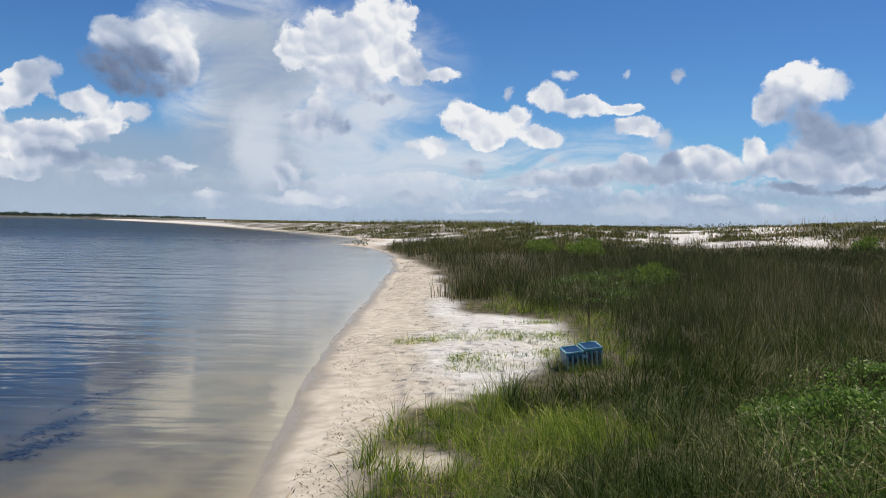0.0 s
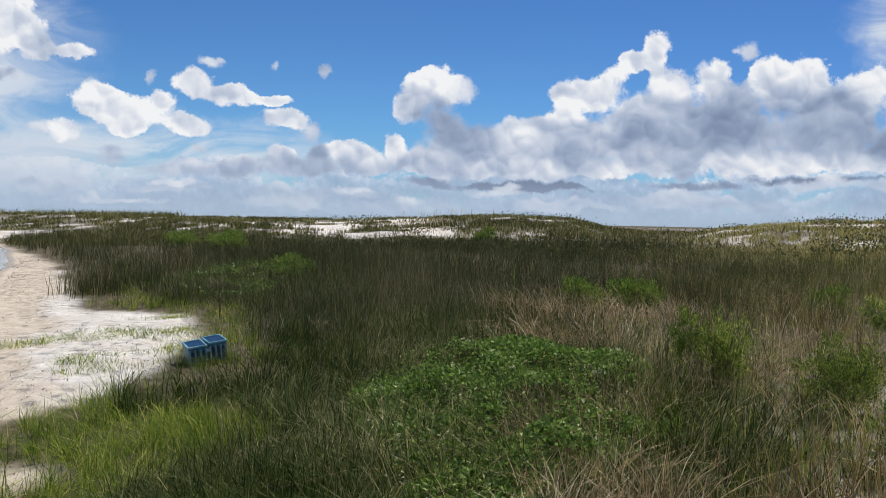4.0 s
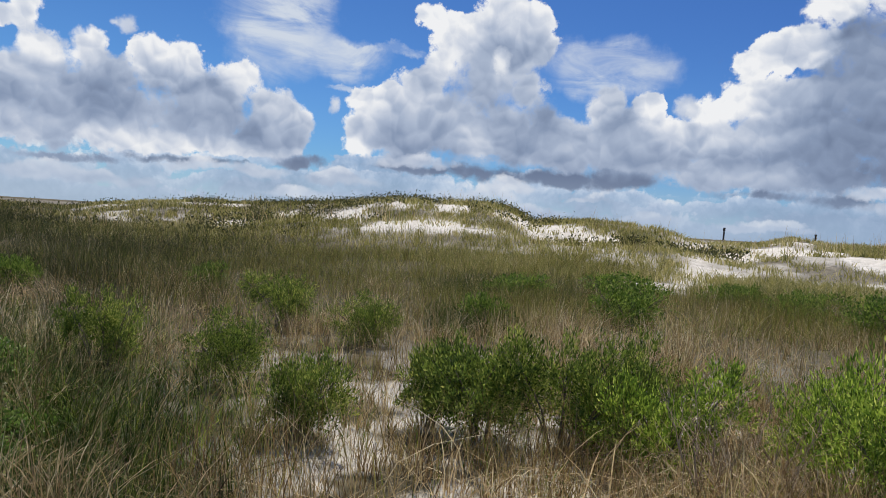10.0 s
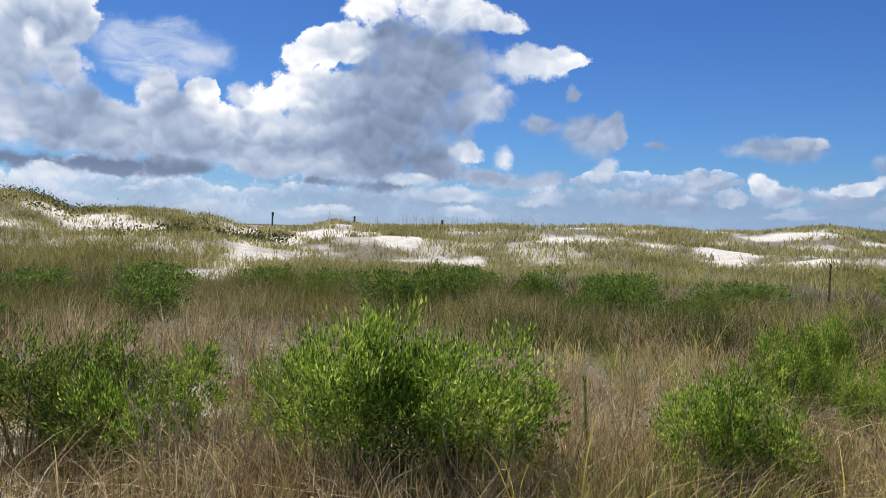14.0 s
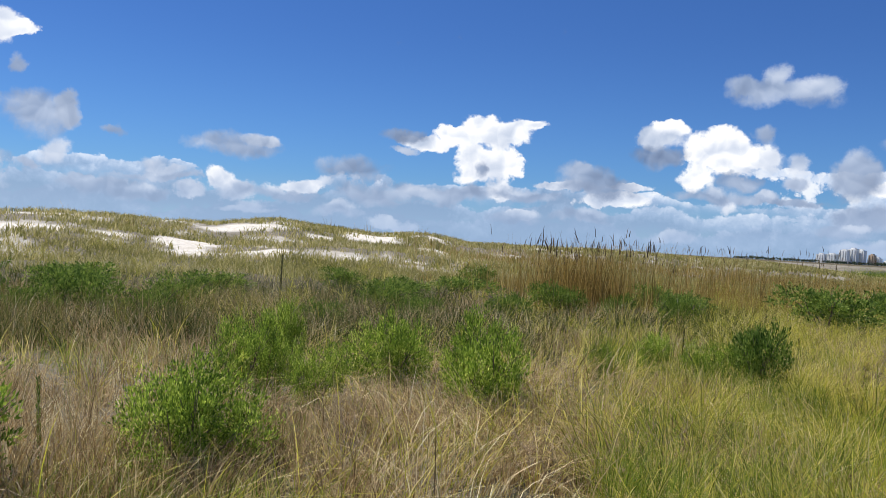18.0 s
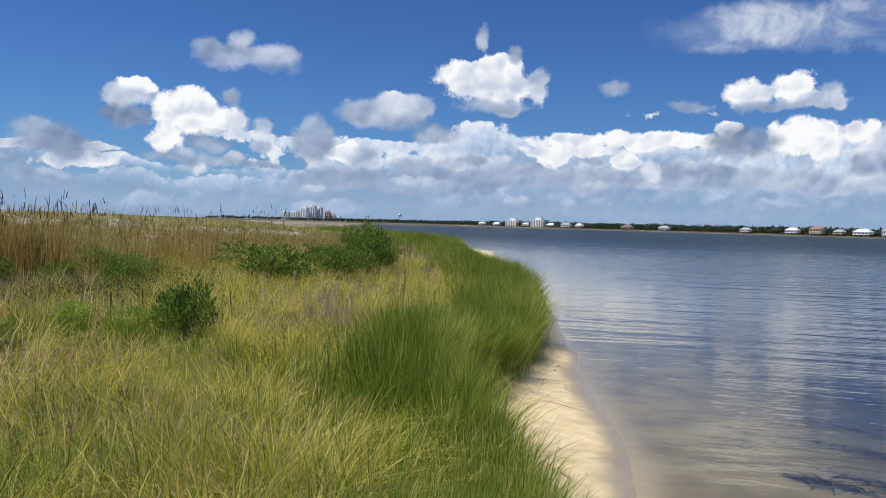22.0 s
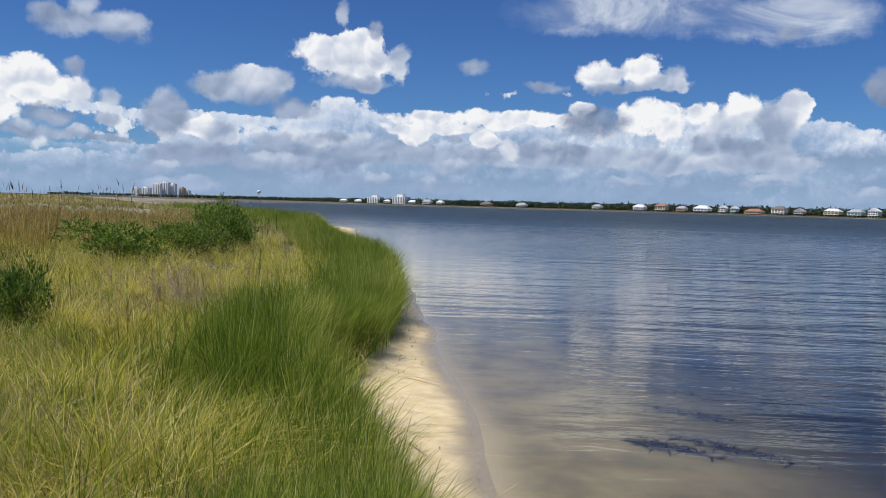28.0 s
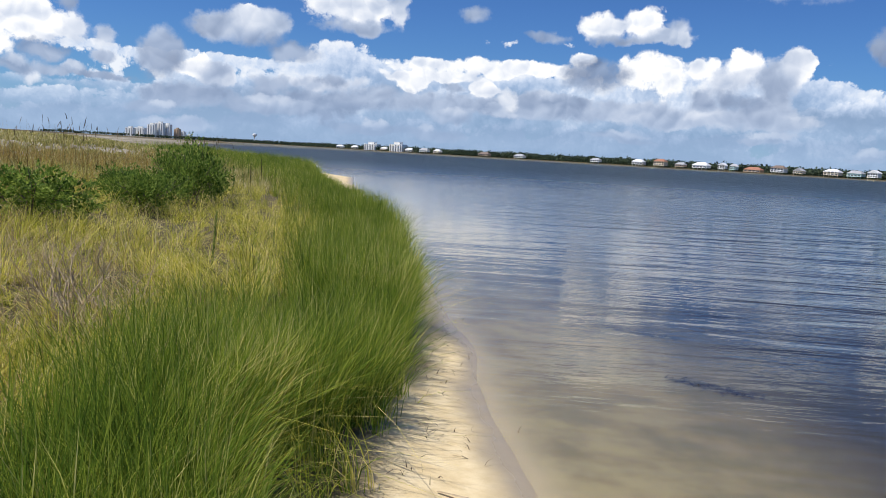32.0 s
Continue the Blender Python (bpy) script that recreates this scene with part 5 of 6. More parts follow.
    blades("seagrass", SEAGRASS, np.concatenate(xs), np.concatenate(ys), 0.13, 0.035, 1.8, segs=2, sink=0.0, droop=0.6, label="dark seagrass patches on the lagoon bed", category="seagrass")


make_grass()

# ---- shrubs ----


def thing(name, label, category, group=""):
    return tagged(new(name), label, category, group)


def child(name, me, parent, label=""):
    ob = new(name, me)
    ob.parent = parent
    return tagged(ob, label)


def tubes(paths, sides=5):
    """Corners and faces of tapered tubes; each path is rows of x, y, z, radius."""
    verts, quads, at = [], [], 0
    for path in paths:
        path = np.asarray(path, float)
        for x, y, z, r in path:
            for k in range(sides):
                a = 2 * math.pi * k / sides
                verts.append((x + r * math.cos(a), y + r * math.sin(a), z))
        for i in range(len(path) - 1):
            for k in range(sides):
                m = (k + 1) % sides
                quads.append((at + i * sides + k, at + i * sides + m, at + (i + 1) * sides + m, at + (i + 1) * sides + k))
        at += len(path) * sides
    return np.array(verts), np.array(quads)


def make_shrub(leaf_mat, n, long, wide, label, category, group, lobes):
    """A shrub of unit height and unit half width: bare forking stems below, sprays of narrow leaves above."""
    ob = thing("shrub", label, category, group)
    tips = []
    for k in range(lobes):
        a = 2 * math.pi * (k + rng.uniform(-0.3, 0.3)) / lobes
        out = rng.uniform(0.25, 0.72) if k else 0.1
        tip = (math.cos(a) * out, math.sin(a) * out, rng.uniform(0.38, 0.80))
        limb = [[(0.06 * math.cos(a), 0.06 * math.sin(a), -0.06, 0.019), (tip[0] * 0.45, tip[1] * 0.45, tip[2] * 0.5, 0.013), (*tip, 0.007)]]
        for _ in range(3):
            b = a + rng.uniform(-1.3, 1.3)
            end = (tip[0] + 0.3 * math.cos(b), tip[1] + 0.3 * math.sin(b), tip[2] + rng.uniform(0.05, 0.3))
            limb.append([(tip[0] * 0.6, tip[1] * 0.6, tip[2] * 0.65, 0.009), (*end, 0.003)])
        tips.append(tip)
        v, q = tubes(limb)
        child("stem", mesh_from("stem", v, q, None, BARK), ob)
    tips = np.array(tips)
    size = rng.uniform(0.33, 0.50, lobes)
    pick = rng.integers(0, lobes, n)
    ball = rng.normal(0, 1, (n, 3))
    ball /= np.linalg.norm(ball, axis=1, keepdims=True)
    ball *= rng.uniform(0.25, 1.0, n)[:, None] ** 0.5
    ball[:, 2] = ball[:, 2] * 0.9
    # sprays: leaves gather round twigs
    twig = rng.normal(0, 1, (lobes * 42, 3))
    twig /= np.linalg.norm(twig, axis=1, keepdims=True)
    near = twig[pick * 42 + rng.integers(0, 42, n)] * rng.uniform(0.40, 0.97, n)[:, None]
    ball = near + ball * 0.17
    p = tips[pick] + ball * size[pick][:, None] * np.array([1.15, 1.15, 0.95])
    p[:, 2] = np.where(p[:, 2] < 0.10, rng.uniform(0.10, 0.5, n), p[:, 2])
    ways = ball * 0.8 + np.array([0, 0, 0.5]) + rng.normal(0, 0.4, (n, 3))
    v, t = leaves_at(p, ways, long, wide)
    child("crown", mesh_from("crown", v, None, t, leaf_mat), ob)
    return ob


def plant_all(protos, rows):
    """One shrub a row: x, y, height, half width."""
    placed = []
    for k, (x, y, tall, half) in enumerate(rows):
        z = float(height(np.array([x]), np.array([y]))[0])
        m = pose(x, y, z - 0.02, rng.uniform(-4, 4), rng.uniform(-4, 4), rng.uniform(0, 360)) @ Matrix.Diagonal((half * 1.2, half * 1.2, tall * 1.06, 1))
        placed.append((protos[k % len(protos)], m))
    first = {}
    for ob, m in placed:
        if ob in first:
            copy_thing(ob, m)
        else:
            first[ob] = m
    for ob, m in first.items():
        ob.matrix_basis = m


BRIGHT = [(5.6, 5.9, 0.7, 0.36), (6, 4.8, 0.58, 0.38), (5.2, -0.3, 0.92, 0.48), (5.2, -0.8, 0.82, 0.53), (5.8, 2.4, 0.77, 0.6), (5.8, 1.8, 0.76, 0.46), (6.1, 1.4, 0.75, 0.38), (5.4, -2.5, 0.68, 0.44), (5.8, 2.8, 0.75, 0.35), (9.2, 6.6, 0.64, 0.52), (8.7, 5, 0.56, 0.39), (7.2, -3.8, 0.77, 0.36), (8.1, -4.7, 0.71, 0.22), (6.5, -4.1, 0.56, 0.26), (6.8, -5.1, 0.77, 0.4), (6, -5.6, 0.84, 0.46), (6.5, -8.9, 0.49, 0.24), (5.8, -9, 0.5, 0.25), (6.4, -7.8, 0.45, 0.16), (5.7, 1.1, 0.70, 0.45), (5.9, 0.1, 0.62, 0.36), (5.0, 3.4, 0.66, 0.38)]
DARK = [(5.5, -9.5, 0.79, 0.4), (13.5, 3.1, 0.64, 0.59), (14.7, -0.7, 0.74, 0.67), (15.3, -1.6, 0.75, 0.61), (16.1, -3.4, 0.71, 0.46), (14, -4.5, 0.7, 0.6), (13.7, -3.6, 0.51, 0.42), (13.6, -5.5, 0.51, 0.43), (18.8, 2, 0.53, 0.56), (12.6, -14.1, 0.68, 0.59), (12, -12, 0.55, 0.47), (8.8, -18.6, 0.91, 1.01), (8.9, -22.7, 0.83, 0.76), (9.2, -26.6, 1.37, 0.93), (12.2, -9.8, 0.45, 0.4), (11.5, -7.3, 0.44, 0.37), (10.4, -15.4, 0.66, 0.49), (12, -15.4, 0.54, 0.38), (8.3, -21.8, 0.89, 0.84), (8.7, -25.4, 1.24, 0.79), (17.2, 0.6, 0.6, 0.7), (16.6, -5.2, 0.62, 0.7), (15.2, -6.6, 0.55, 0.6), (14.2, -10.6, 0.6, 0.6)]
FAR = [(16.4, 6.0, 0.5, 0.7), (18.0, 4.2, 0.55, 0.8), (17.5, -8.4, 0.5, 0.8), (16.0, -12.4, 0.5, 0.8), (17.6, -15.8, 0.5, 0.9), (13.4, -19.0, 0.55, 0.8), (11.6, -17.4, 0.5, 0.7), (19.6, -2.6, 0.5, 0.8), (19.0, -6.0, 0.55, 0.8), (8.6, 12.7, 0.52, 0.46), (9.4, 12.3, 0.55, 0.41), (12.5, 10.7, 0.46, 0.38), (11.2, 4.6, 0.51, 0.36), (22.9, 45.1, 0.92, 0.82), (6.2, 37, 0.69, 0.89), (5.2, 45.2, 0.68, 0.77), (9.3, 11.8, 0.56, 0.36), (19.9, -13.3, 0.51, 0.63), (20.5, -19.1, 0.66, 0.65), (6.8, 40, 0.82, 0.96), (5.1, 42.9, 0.58, 0.73), (5.2, 20.5, 0.56, 0.57)]
light_kinds = [make_shrub(BUSH, 13500, 0.052, 0.017, "bright green leafy marsh shrub with bare lower stems", "shrub", "marsh shrubs", n) for n in (7, 9, 8, 6)]
dark_kinds = [make_shrub(DARKBUSH, 4600, 0.075, 0.034, "dense dark green shrub standing in the grass", "shrub", "dark shrubs", n) for n in (8, 10, 7)]
far_kinds = [make_shrub(DARKBUSH, 2500, 0.10, 0.04, "low green shrub among the dark rushes", "shrub", "shrubs in the rushes", n) for n in (7, 9)]
olive_kinds = [make_shrub(OLIVEBUSH, 10500, 0.052, 0.017, "olive-green leafy marsh shrub, thin and open", "shrub", "marsh shrubs", n) for n in (7, 9, 6)]
plant_all(light_kinds, [row for row in BRIGHT if row[1] < 1.2])
plant_all(olive_kinds, [row for row in BRIGHT if row[1] >= 1.2])
plant_all(dark_kinds, DARK)
plant_all(far_kinds, FAR)


def make_spire(mat):
    """A weed of unit height: one stem set with short leaves."""
    ob = thing("weed_spire", "upright leafy weed spire, dark green to brown", "weed", "weed spires")
    v, q = tubes([[(0, 0, -0.05, 0.011), (0.015, 0.0, 0.5, 0.008), (0.0, 0.01, 1.0, 0.003)]])
    child("stem", mesh_from("stem", v, q, None, BARK), ob)
    n = 420
    z = rng.uniform(0.12, 1.0, n)
    a = rng.uniform(0, 2 * math.pi, n)
    p = np.stack([0.012 * np.cos(a), 0.012 * np.sin(a), z], -1)
    ways = np.stack([np.cos(a), np.sin(a), rng.uniform(0.4, 1.6, n)], -1)
    v, t = leaves_at(p, ways, 0.075, 0.016)
    child("foliage", mesh_from("foliage", v, None, t, mat), ob)
    return ob


SPIRES = [(5.6, -1.7, 0.72), (15.4, -8.8, 1.16), (6.8, -9.4, 0.76), (6.8, -10, 0.63), (4.7, -15.8, 0.88), (7, -11, 0.58), (10.8, -36.6, 1.07), (10.8, -38.4, 1.15), (10.6, -39.7, 1.08), (6, -11.7, 0.57), (6, 1, 0.46), (15.6, -2, 0.84), (7, 12.2, 0.85), (2.3, 13, 0.69), (9.8, -33.0, 1.0), (10.2, -35.0, 1.05), (9.5, -31, 1.0)]
plant_all([make_spire(DARKBUSH), make_spire(SCRUB)], [(x, y, h * 0.85, h * 0.24) for x, y, h in SPIRES])


def make_dead():
    """A bleached dead shrub of unit height and half width."""
    ob = thing("dead_shrub", "bleached dead shrub with bare forking twigs", "shrub", "dead shrubs")
    def fork(p, way_, r, depth, limb):
        long = rng.uniform(0.20, 0.34) * (0.85 ** depth)
        q = [p[k] + way_[k] * long * 0.5 + rng.normal(0, 0.02) for k in range(3)]
        e = [q[k] + way_[k] * long * 0.5 + rng.normal(0, 0.03) for k in range(3)]
        limb.append([(*p, r), (*q, r * 0.85), (*e, r * 0.65)])
        if depth < 4:
            for _ in range(2 if depth else 3):
                w = np.array(way_) + rng.normal(0, 0.55, 3) + (0, 0, 0.12)
                fork(e, list(w / np.linalg.norm(w)), r * 0.62, depth + 1, limb)

    for _ in range(4):
        w = np.array([rng.normal(0, 0.45), rng.normal(0, 0.45), 1.0])
        limb = []
        fork([rng.normal(0, 0.12), rng.normal(0, 0.12), -0.04], list(w / np.linalg.norm(w)), 0.021, 0, limb)
        v, q = tubes(limb, 4)
        child("branch", mesh_from("branch", v, q, None, DEADWOOD), ob)
    return ob


TWIGS = [(4.6, -12.3, 0.85, 0.75), (4.2, -11.8, 0.62, 0.5), (4.6, -0.9, 0.7, 0.5), (4.9, -1.5, 0.6, 0.45), (4.5, 0.3, 0.5, 0.4), (4.3, -4.6, 0.5, 0.45), (4.0, -5.6, 0.45, 0.45), (5.1, 0.7, 0.82, 0.5), (4.4, -11.7, 0.71, 0.55), (4.9, -12.6, 0.74, 0.6), (5.6, 0.4, 0.66, 0.5), (5.9, 0.9, 0.45, 0.5), (6.3, 8.7, 0.53, 0.57), (3.3, 10.5, 0.47, 0.45), (5.7, -4.1, 0.45, 0.4), (5.2, -3.7, 0.54, 0.4)]
plant_all([make_dead(), make_dead()], TWIGS)

# ---- things ----


def part(name, bm, mat, parent, label=""):
    me = bpy.data.meshes.new(name)
    bm.to_mesh(me)
    bm.free()
    me.materials.append(mat)
    return child(name, me, parent, label)


def box(bm, x, y, z, sx, sy, sz, bevel=0.0):
    """A box by its middle and full sizes."""
    made = bmesh.ops.create_cube(bm, size=1.0, matrix=Matrix.Translation((x, y, z)) @ Matrix.Diagonal((sx, sy, sz, 1)))
    if bevel:
        edges = list({e for v in made["verts"] for e in v.link_edges})
        bmesh.ops.bevel(bm, geom=edges, offset=bevel, segments=2, affect="EDGES", profile=0.6)
    return bm


def block(*a, **k):
    return box(bmesh.new(), *a, **k)


def lathe(bm, profile, x=0.0, y=0.0, sides=16):
    """A turned solid from rows of radius and height."""
    rings = []
    for r, z in profile:
        rings.append([bm.verts.new((x + r * math.cos(2 * math.pi * k / sides), y + r * math.sin(2 * math.pi * k / sides), z)) for k in range(sides)])
    for lo, hi in zip(rings, rings[1:]):
        for k in range(sides):
            bm.faces.new((lo[k], lo[(k + 1) % sides], hi[(k + 1) % sides], hi[k]))
    bm.faces.new(rings[0][::-1])
    bm.faces.new(rings[-1])
    return bm


def ground_z(x, y):
    return float(height(np.array([float(x)]), np.array([float(y)]))[0])


BLUE = plain("blue_plastic", (0.010, 0.085, 0.135), (0.045, 0.26, 0.33), 0.35, 22.0)
BLUE_LIGHT = plain("faded_blue_plastic", (0.09, 0.32, 0.39), (0.34, 0.58, 0.62), 0.4, 9.0)
# shaded copy of the blue plastic, for hollows that are not modelled
BLUE_SHADE = plain("shaded_blue_plastic", (0.008, 0.035, 0.08), (0.012, 0.05, 0.11), 0.4, 9.0)
POST = plain("weathered_post", (0.035, 0.030, 0.026), (0.085, 0.075, 0.062), 0.85, 6.0)
WHITE = plain("white_paint", (0.70, 0.71, 0.70), (0.82, 0.82, 0.80), 0.6, 0.4)
CREAM = plain("cream_stucco", (0.58, 0.50, 0.38), (0.68, 0.60, 0.47), 0.7, 0.3)
TAN = plain("tan_stucco", (0.46, 0.34, 0.23), (0.55, 0.42, 0.30), 0.7, 0.3)
TEAL = plain("pale_teal_boards", (0.42, 0.60, 0.58), (0.52, 0.68, 0.66), 0.6, 0.4)
ROOF_GREY = plain("grey_roof", (0.30, 0.31, 0.33), (0.42, 0.43, 0.45), 0.6, 0.3)
ROOF_WHITE = plain("pale_metal_roof", (0.66, 0.67, 0.69), (0.78, 0.79, 0.80), 0.45, 0.3)
ROOF_RED = plain("rust_roof", (0.30, 0.13, 0.08), (0.38, 0.18, 0.11), 0.7, 0.3)
ROOF_BROWN = plain("brown_roof", (0.14, 0.10, 0.08), (0.20, 0.15, 0.12), 0.7, 0.3)
GLASS = plain("window_glass", (0.03, 0.04, 0.05), (0.06, 0.075, 0.09), 0.12, 0.5, bump=0.0)


def make_crate(x, y, turn):
    """A pair of blue plastic crates strapped side by side, half sunk in grass."""
    ob = thing("blue_crate", "faded blue plastic double crate lying in the grass", "crate")
    for side, dx, tilt in (("a", -0.125, 0.0), ("b", 0.125, 0.02)):
        body = part("crate_body", block(dx, 0, 0.135 + tilt, 0.225, 0.30, 0.25, bevel=0.025), BLUE, ob)
        bm = bmesh.new()
        for sx, sy, lx, ly in ((0, -0.146, 0.235, 0.018), (0, 0.146, 0.235, 0.018), (-0.108, 0, 0.018, 0.30), (0.108, 0, 0.018, 0.30)):
            box(bm, dx + sx, sy, 0.262 + tilt, lx, ly, 0.024, bevel=0.006)
        part("rim", bm, BLUE_LIGHT, body, "sun-faded upper rim")
        # the body is solid: a dark plate paints the shade of its open top
        part("top_shade", block(dx, 0, 0.258 + tilt, 0.195, 0.27, 0.012, bevel=0.003), BLUE_SHADE, body, "dark plate coloured as the shade of an open top")
        # dark plates on the front paint the shade between the ribs
        for k in range(3):
            part("slot_shade", block(dx - 0.066 + 0.066 * k, -0.150, 0.135 + tilt, 0.034, 0.012, 0.15, bevel=0.004), BLUE_SHADE, body, "dark plate coloured as the shade of a slot between ribs")
        for k in range(4):
            part("rib", block(dx - 0.099 + 0.066 * k, -0.152, 0.135 + tilt, 0.020, 0.014, 0.19, bevel=0.005), BLUE_LIGHT, body, "sun-faded rib")
    part("strap", block(0, -0.153, 0.20, 0.05, 0.008, 0.04, bevel=0.003), BLUE_LIGHT, ob)
    ob.matrix_basis = pose(x, y, ground_z(x, y) - 0.02, 6, -7, turn) @ Matrix.Scale(0.92, 4)


make_crate(1.65, 9.75, 8)


def make_post(x, y, tall, thick, label):
    ob = thing("marker_post", label, "post", "marker posts")
    part("shaft", lathe(bmesh.new(), [(thick, -0.5), (thick * 0.97, tall * 0.6), (thick * 0.92, tall * 0.78)], sides=10), POST, ob)
    part("plate", block(0, 0, tall * 0.89, thick * 2.2, thick * 1.9, tall * 0.2, bevel=0.008), POST, ob, "small dark sign plate")
    ob.matrix_basis = pose(x, y, ground_z(x, y), 1.5, -1.0, 80)


def polar_place(az, r):
    return STAND[0] - math.sin(radians(az)) * r, STAND[1] + math.cos(radians(az)) * r


for az, r, tall, thick in ((-82.9, 58, 1.15, 0.06), (-94.4, 60, 0.6, 0.07), (-88.4, 60, 0.6, 0.06)):
    make_post(*polar_place(az, r), tall, thick, "dark weathered marker post with a small plate on the dune")


def make_stick(x, y, long, turn):
    ob = thing("driftwood", "short grey driftwood stick lying on the sand", "driftwood", "driftwood")
    v, q = tubes([[(0, 0, 0.012, 0.010), (long * 0.4, 0.02, 0.02, 0.012), (long, -0.02, 0.014, 0.005)]], 6)
    v = v[:, [0, 1, 2]]
    child("stick", mesh_from("stick", v, q, None, DEADWOOD), ob)
    ob.matrix_basis = pose(x, y, ground_z(x, y), 0, 0, turn)


for x, y, long, turn in ((1.25, -9.9, 0.5, 150), (-0.9, 6.6, 0.35, 20), (-0.75, 7.8, 0.3, 60), (-1.0, 5.4, 0.4, 100), (0.95, -7.4, 0.4, 130)):
    make_stick(x, y, long, turn)

# ---- far shore ----


def facing(ob, az, r, z, turn=0.0):
    x, y = polar_place(az, r)
    ob.matrix_basis = pose(x, y, z, 0, 0, az + turn)


def make_house(az, r, wide, deep, tall, wall, roof, style):
    """A waterside house; its front looks at the lagoon."""
    ob = thing("house", "waterside house with a pitched roof among trees", "house", "houses across the lagoon")
    low = 2.4 if style != "low" else 0.6
    for sx in (-0.45, -0.15, 0.15, 0.45):
        part("pile", block(sx * wide, -deep * 0.42, low / 2 - 0.6, 0.5, 0.5, low + 1.2), wall, ob)
    w = part("wall", block(0, 0, low + tall / 2, wide, deep, tall), wall, ob)
    bm = bmesh.new()
    e, h = 0.9, min(wide, deep) * (0.34 if style != "gable" else 0.42)
    z = low + tall
    a, c = wide / 2 + e, deep / 2 + e
    ridge = 0.0 if style == "gable" else wide * 0.28
    base = [bm.verts.new(p) for p in ((-a, -c, z), (a, -c, z), (a, c, z), (-a, c, z))]
    if style == "gable":
        top = [bm.verts.new((0, -c, z + h)), bm.verts.new((0, c, z + h))]
        for f in ((base[0], base[1], top[0]), (base[1], base[2], top[1], top[0]), (base[2], base[3], top[1]), (base[3], base[0], top[0], top[1])):
            bm.faces.new(f)
    else:
        top = [bm.verts.new((-ridge, 0, z + h)), bm.verts.new((ridge, 0, z + h))]
        for f in ((base[0], base[1], top[1], top[0]), (base[1], base[2], top[1]), (base[2], base[3], top[0], top[1]), (base[3], base[0], top[0])):
            bm.faces.new(f)
    bm.faces.new(base[::-1])
    part("roof", bm, roof, ob)
    storeys = 2 if tall > 4.5 else 1
    for s in range(storeys):
        for k in range(4):
            part("window", block(wide * (-0.36 + 0.24 * k), -deep / 2 - 0.03, low + 1.5 + s * 2.9, wide * 0.17, 0.12, 1.9), GLASS, w, "dark window")
    part("porch", block(0, -deep / 2 - 1.3, low + 0.0, wide * 0.96, 2.6, 0.3), wall, ob)
    part("railing", block(0, -deep / 2 - 2.5, low + 0.95, wide * 0.96, 0.12, 0.2), WHITE, ob)
    facing(ob, az, r, 0.9, -28)
    ob.matrix_basis = ob.matrix_basis @ Matrix.Scale(0.74, 4)


HOUSES = [(174.1, 1075, 16, 10, 3.2, WHITE, ROOF_GREY, "hip"), (171.3, 1045, 19, 12, 4.0, WHITE, ROOF_WHITE, "hip"), (169.9, 1040, 18, 12, 6.4, CREAM, ROOF_RED, "hip"), (168.6, 1040, 15, 10, 3.4, TAN, ROOF_GREY, "hip"),
          (167.3, 1035, 24, 14, 4.0, WHITE, ROOF_WHITE, "hip"), (166.0, 1045, 11, 9, 5.6, WHITE, ROOF_WHITE, "gable"), (165.3, 1030, 9, 10, 5.0, TEAL, ROOF_WHITE, "gable"), (164.1, 1035, 26, 12, 3.4, TAN, ROOF_RED, "low"),
          (162.6, 1040, 20, 12, 5.8, WHITE, ROOF_BROWN, "hip"), (161.4, 1035, 14, 10, 3.4, CREAM, ROOF_GREY, "gable"), (159.5, 1020, 22, 12, 4.6, CREAM, ROOF_WHITE, "hip"), (158.2, 1015, 20, 12, 4.2, TEAL, ROOF_GREY, "hip"),
          (157.2, 1010, 14, 10, 6.0, WHITE, ROOF_WHITE, "gable"), (156.0, 1005, 18, 12, 4.4, TEAL, ROOF_GREY, "hip"), (154.6, 1000, 24, 12, 4.2, CREAM, ROOF_BROWN, "hip")]
for row in HOUSES:
    make_house(row[0] - 360, float(far_line(row[0] - 360)) + 16, *row[2:])
for az, r, wide, tall, wall, roof in ((-168.6, 1640, 20, 3, WHITE, ROOF_WHITE), (-169.6, 1600, 18, 3, WHITE, ROOF_WHITE), (-171.6, 1480, 18, 3, CREAM, ROOF_WHITE), (-173.3, 1300, 16, 3, WHITE, ROOF_WHITE), (-174.3, 1290, 18, 4, WHITE, ROOF_GREY), (-175.2, 1290, 14, 3, CREAM, ROOF_WHITE), (-178.4, 1270, 22, 3, TAN, ROOF_BROWN), (179.2 - 360, 1250, 20, 3, WHITE, ROOF_GREY)):
    make_house(az, float(far_line(az)) + 16, wide, 12, tall, wall, roof, "hip")


def make_block(az, r, wide, tall, wall, bays, name, label, group):
    """A tall building: walls, bands of windows and balconies storey by storey, a stepped top."""
    ob = thing(name, label, "building", group)
    deep = 12
    w = part("wall", block(0, 0, tall / 2, wide, deep, tall), wall, ob)
    part("penthouse", block(0, 0, tall + 2, wide * 0.45, deep * 0.6, 4), wall, ob)
    for k in range(bays):
        x = wide * ((k + 0.5) / bays - 0.5)
        part("window_bay", block(x, -deep / 2 - 0.1, tall * 0.5, wide / bays * 0.17, 0.6, tall * 0.9), GLASS, w, "dark bay of windows")
        part("balcony_stack", block(x, -deep / 2 - 1.2, tall * 0.5, wide / bays * 0.14, 2.0, tall * 0.9), wall, w)
    facing(ob, az, r, 0.8, -45)


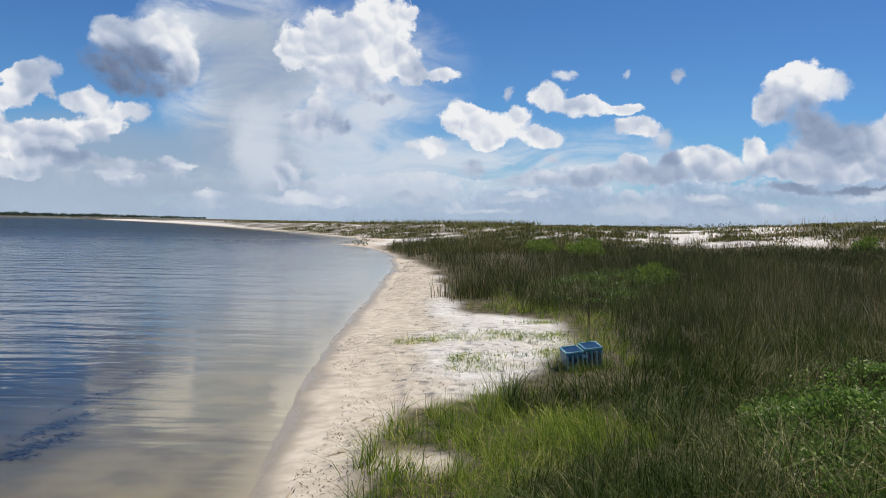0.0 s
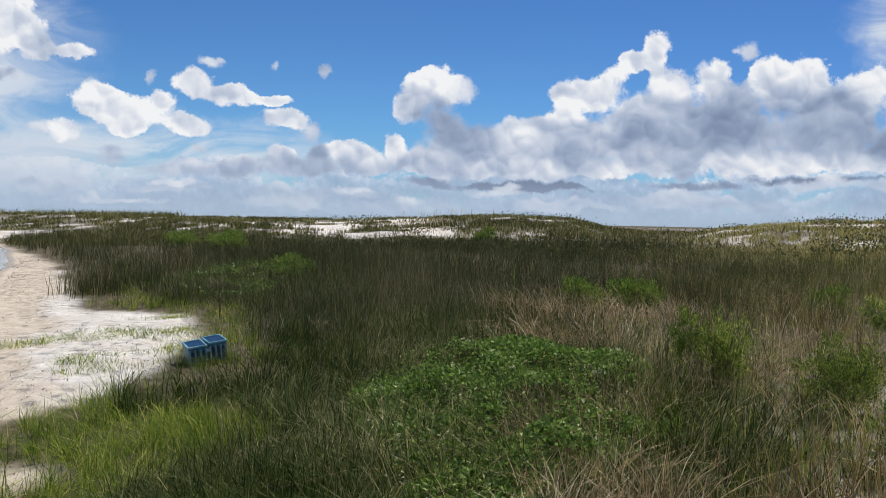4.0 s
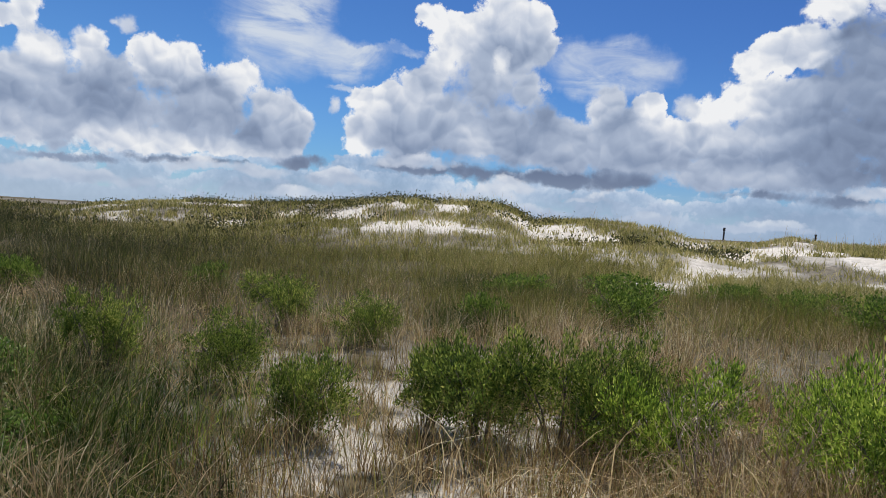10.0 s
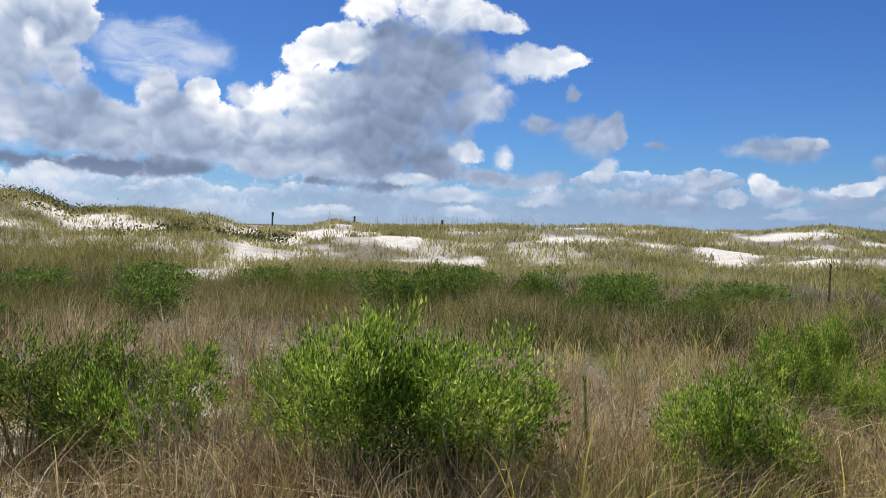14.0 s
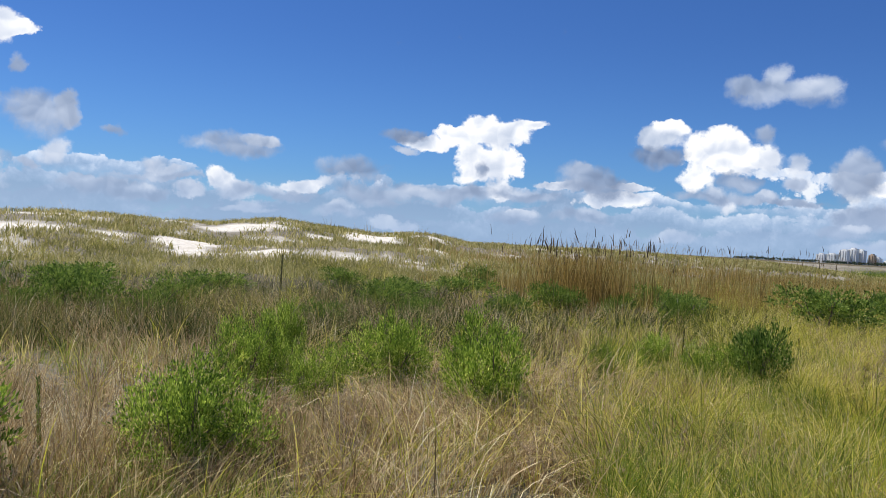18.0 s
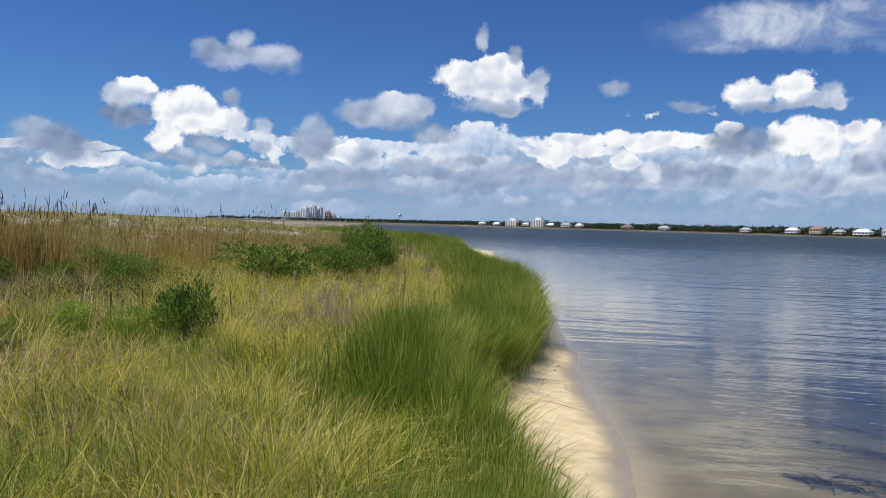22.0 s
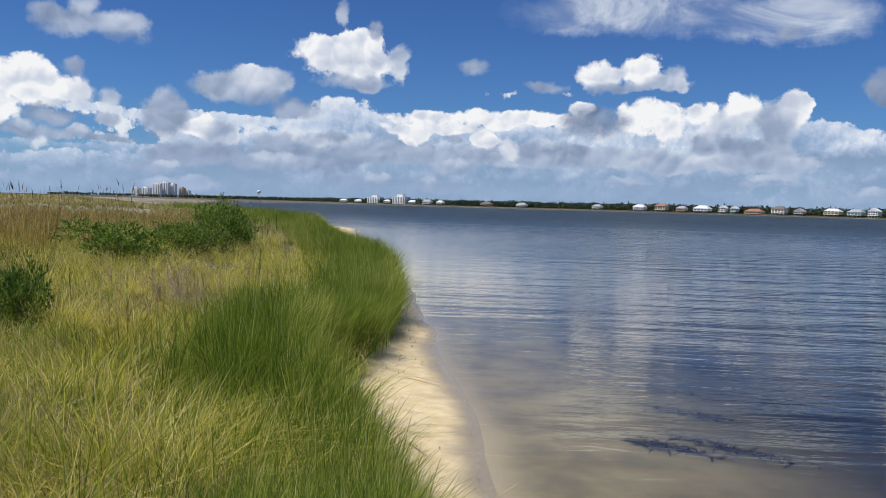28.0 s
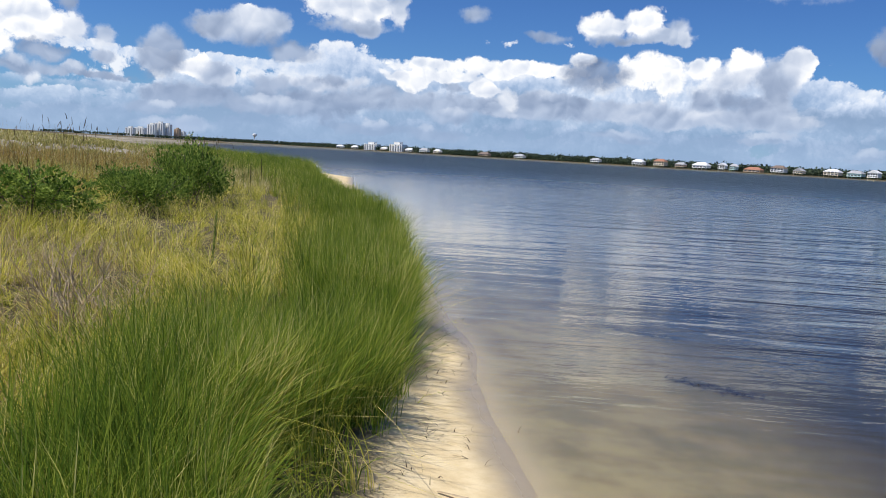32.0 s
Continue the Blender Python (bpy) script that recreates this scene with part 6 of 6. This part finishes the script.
for az, wide, tall, wall, bays in ((-155.15, 26, 14.5, CREAM, 3), (-155.75, 34, 15.5, WHITE, 4), (-156.45, 26, 23, CREAM, 3), (-156.95, 26, 26, WHITE, 3), (-157.40, 22, 24, CREAM, 2), (-158.0, 16, 17, TAN, 2), (-158.35, 14, 12, WHITE, 2), (-158.75, 16, 7, WHITE, 2)):
    make_block(az, 2900, wide * 1.25, tall * 1.85, WHITE if wall is CREAM else wall, bays, "apartment_tower", "pale high-rise apartment building far down the shore", "high-rise buildings")
for az, r, wide, tall in ((-170.75, 1530, 32, 11), (-172.5, 1360, 30, 12)):
    make_block(az, float(far_line(az)) + 22, wide, tall, WHITE, 5, "apartment_house", "white waterside apartment house with rows of windows", "white apartment houses")


def make_water_tower(az, r):
    ob = thing("water_tower", "white water tower above far trees", "tower")
    part("tank", lathe(bmesh.new(), [(1.5, 17), (5.0, 19), (5.6, 21.5), (5.0, 24), (1.5, 25.5)], sides=16), WHITE, ob)
    part("column", lathe(bmesh.new(), [(2.2, -1), (1.2, 4), (1.2, 17.5)], sides=12), WHITE, ob)
    facing(ob, az, r, 0.8)


make_water_tower(-162.9, 2300)


def make_woods():
    """Tree belts on the far shores: trunks hidden, crowns of many leaf clumps with gaps between."""
    rows = []
    for a0, a1, n in ((-206, -188, 900), (-188, -174, 800), (-174, -158.9, 900), (-158.9, -150, 200), (16, 45, 900)):
        az = rng.uniform(a0, a1, n)
        line = far_line(az)
        r = line + rng.uniform(26, 110, n)
        tall = 5.4 + 2.2 * rough(az * 4, az * 0, 1.0, 201, 4) + rng.uniform(-1.5, 2.0, n) + (r - line) * 0.02
        rows.append(np.stack([az, r, tall], -1))
    az, r, tall = np.concatenate(rows).T
    x, y = STAND[0] - np.sin(np.radians(az)) * r, STAND[1] + np.cos(np.radians(az)) * r
    per = 30
    n = len(x) * per
    ball = rng.normal(0, 0.5, (n, 3))
    t = np.repeat(tall, per)
    p = np.stack([np.repeat(x, per) + ball[:, 0] * t * 0.55, np.repeat(y, per) + ball[:, 1] * t * 0.55, 0.5 + t * np.clip(0.55 + ball[:, 2] * 0.42, 0.05, 1.08)], -1)
    v, tri = leaves_at(p, rng.normal(0, 1, (n, 3)) + (0, 0, 0.4), 2.4, 2.2)
    tagged(new("far_woods", mesh_from("far_woods", v, None, tri, WOODS)), "dark belt of woods along the far shore", "woods", kind="stuff")


make_woods()
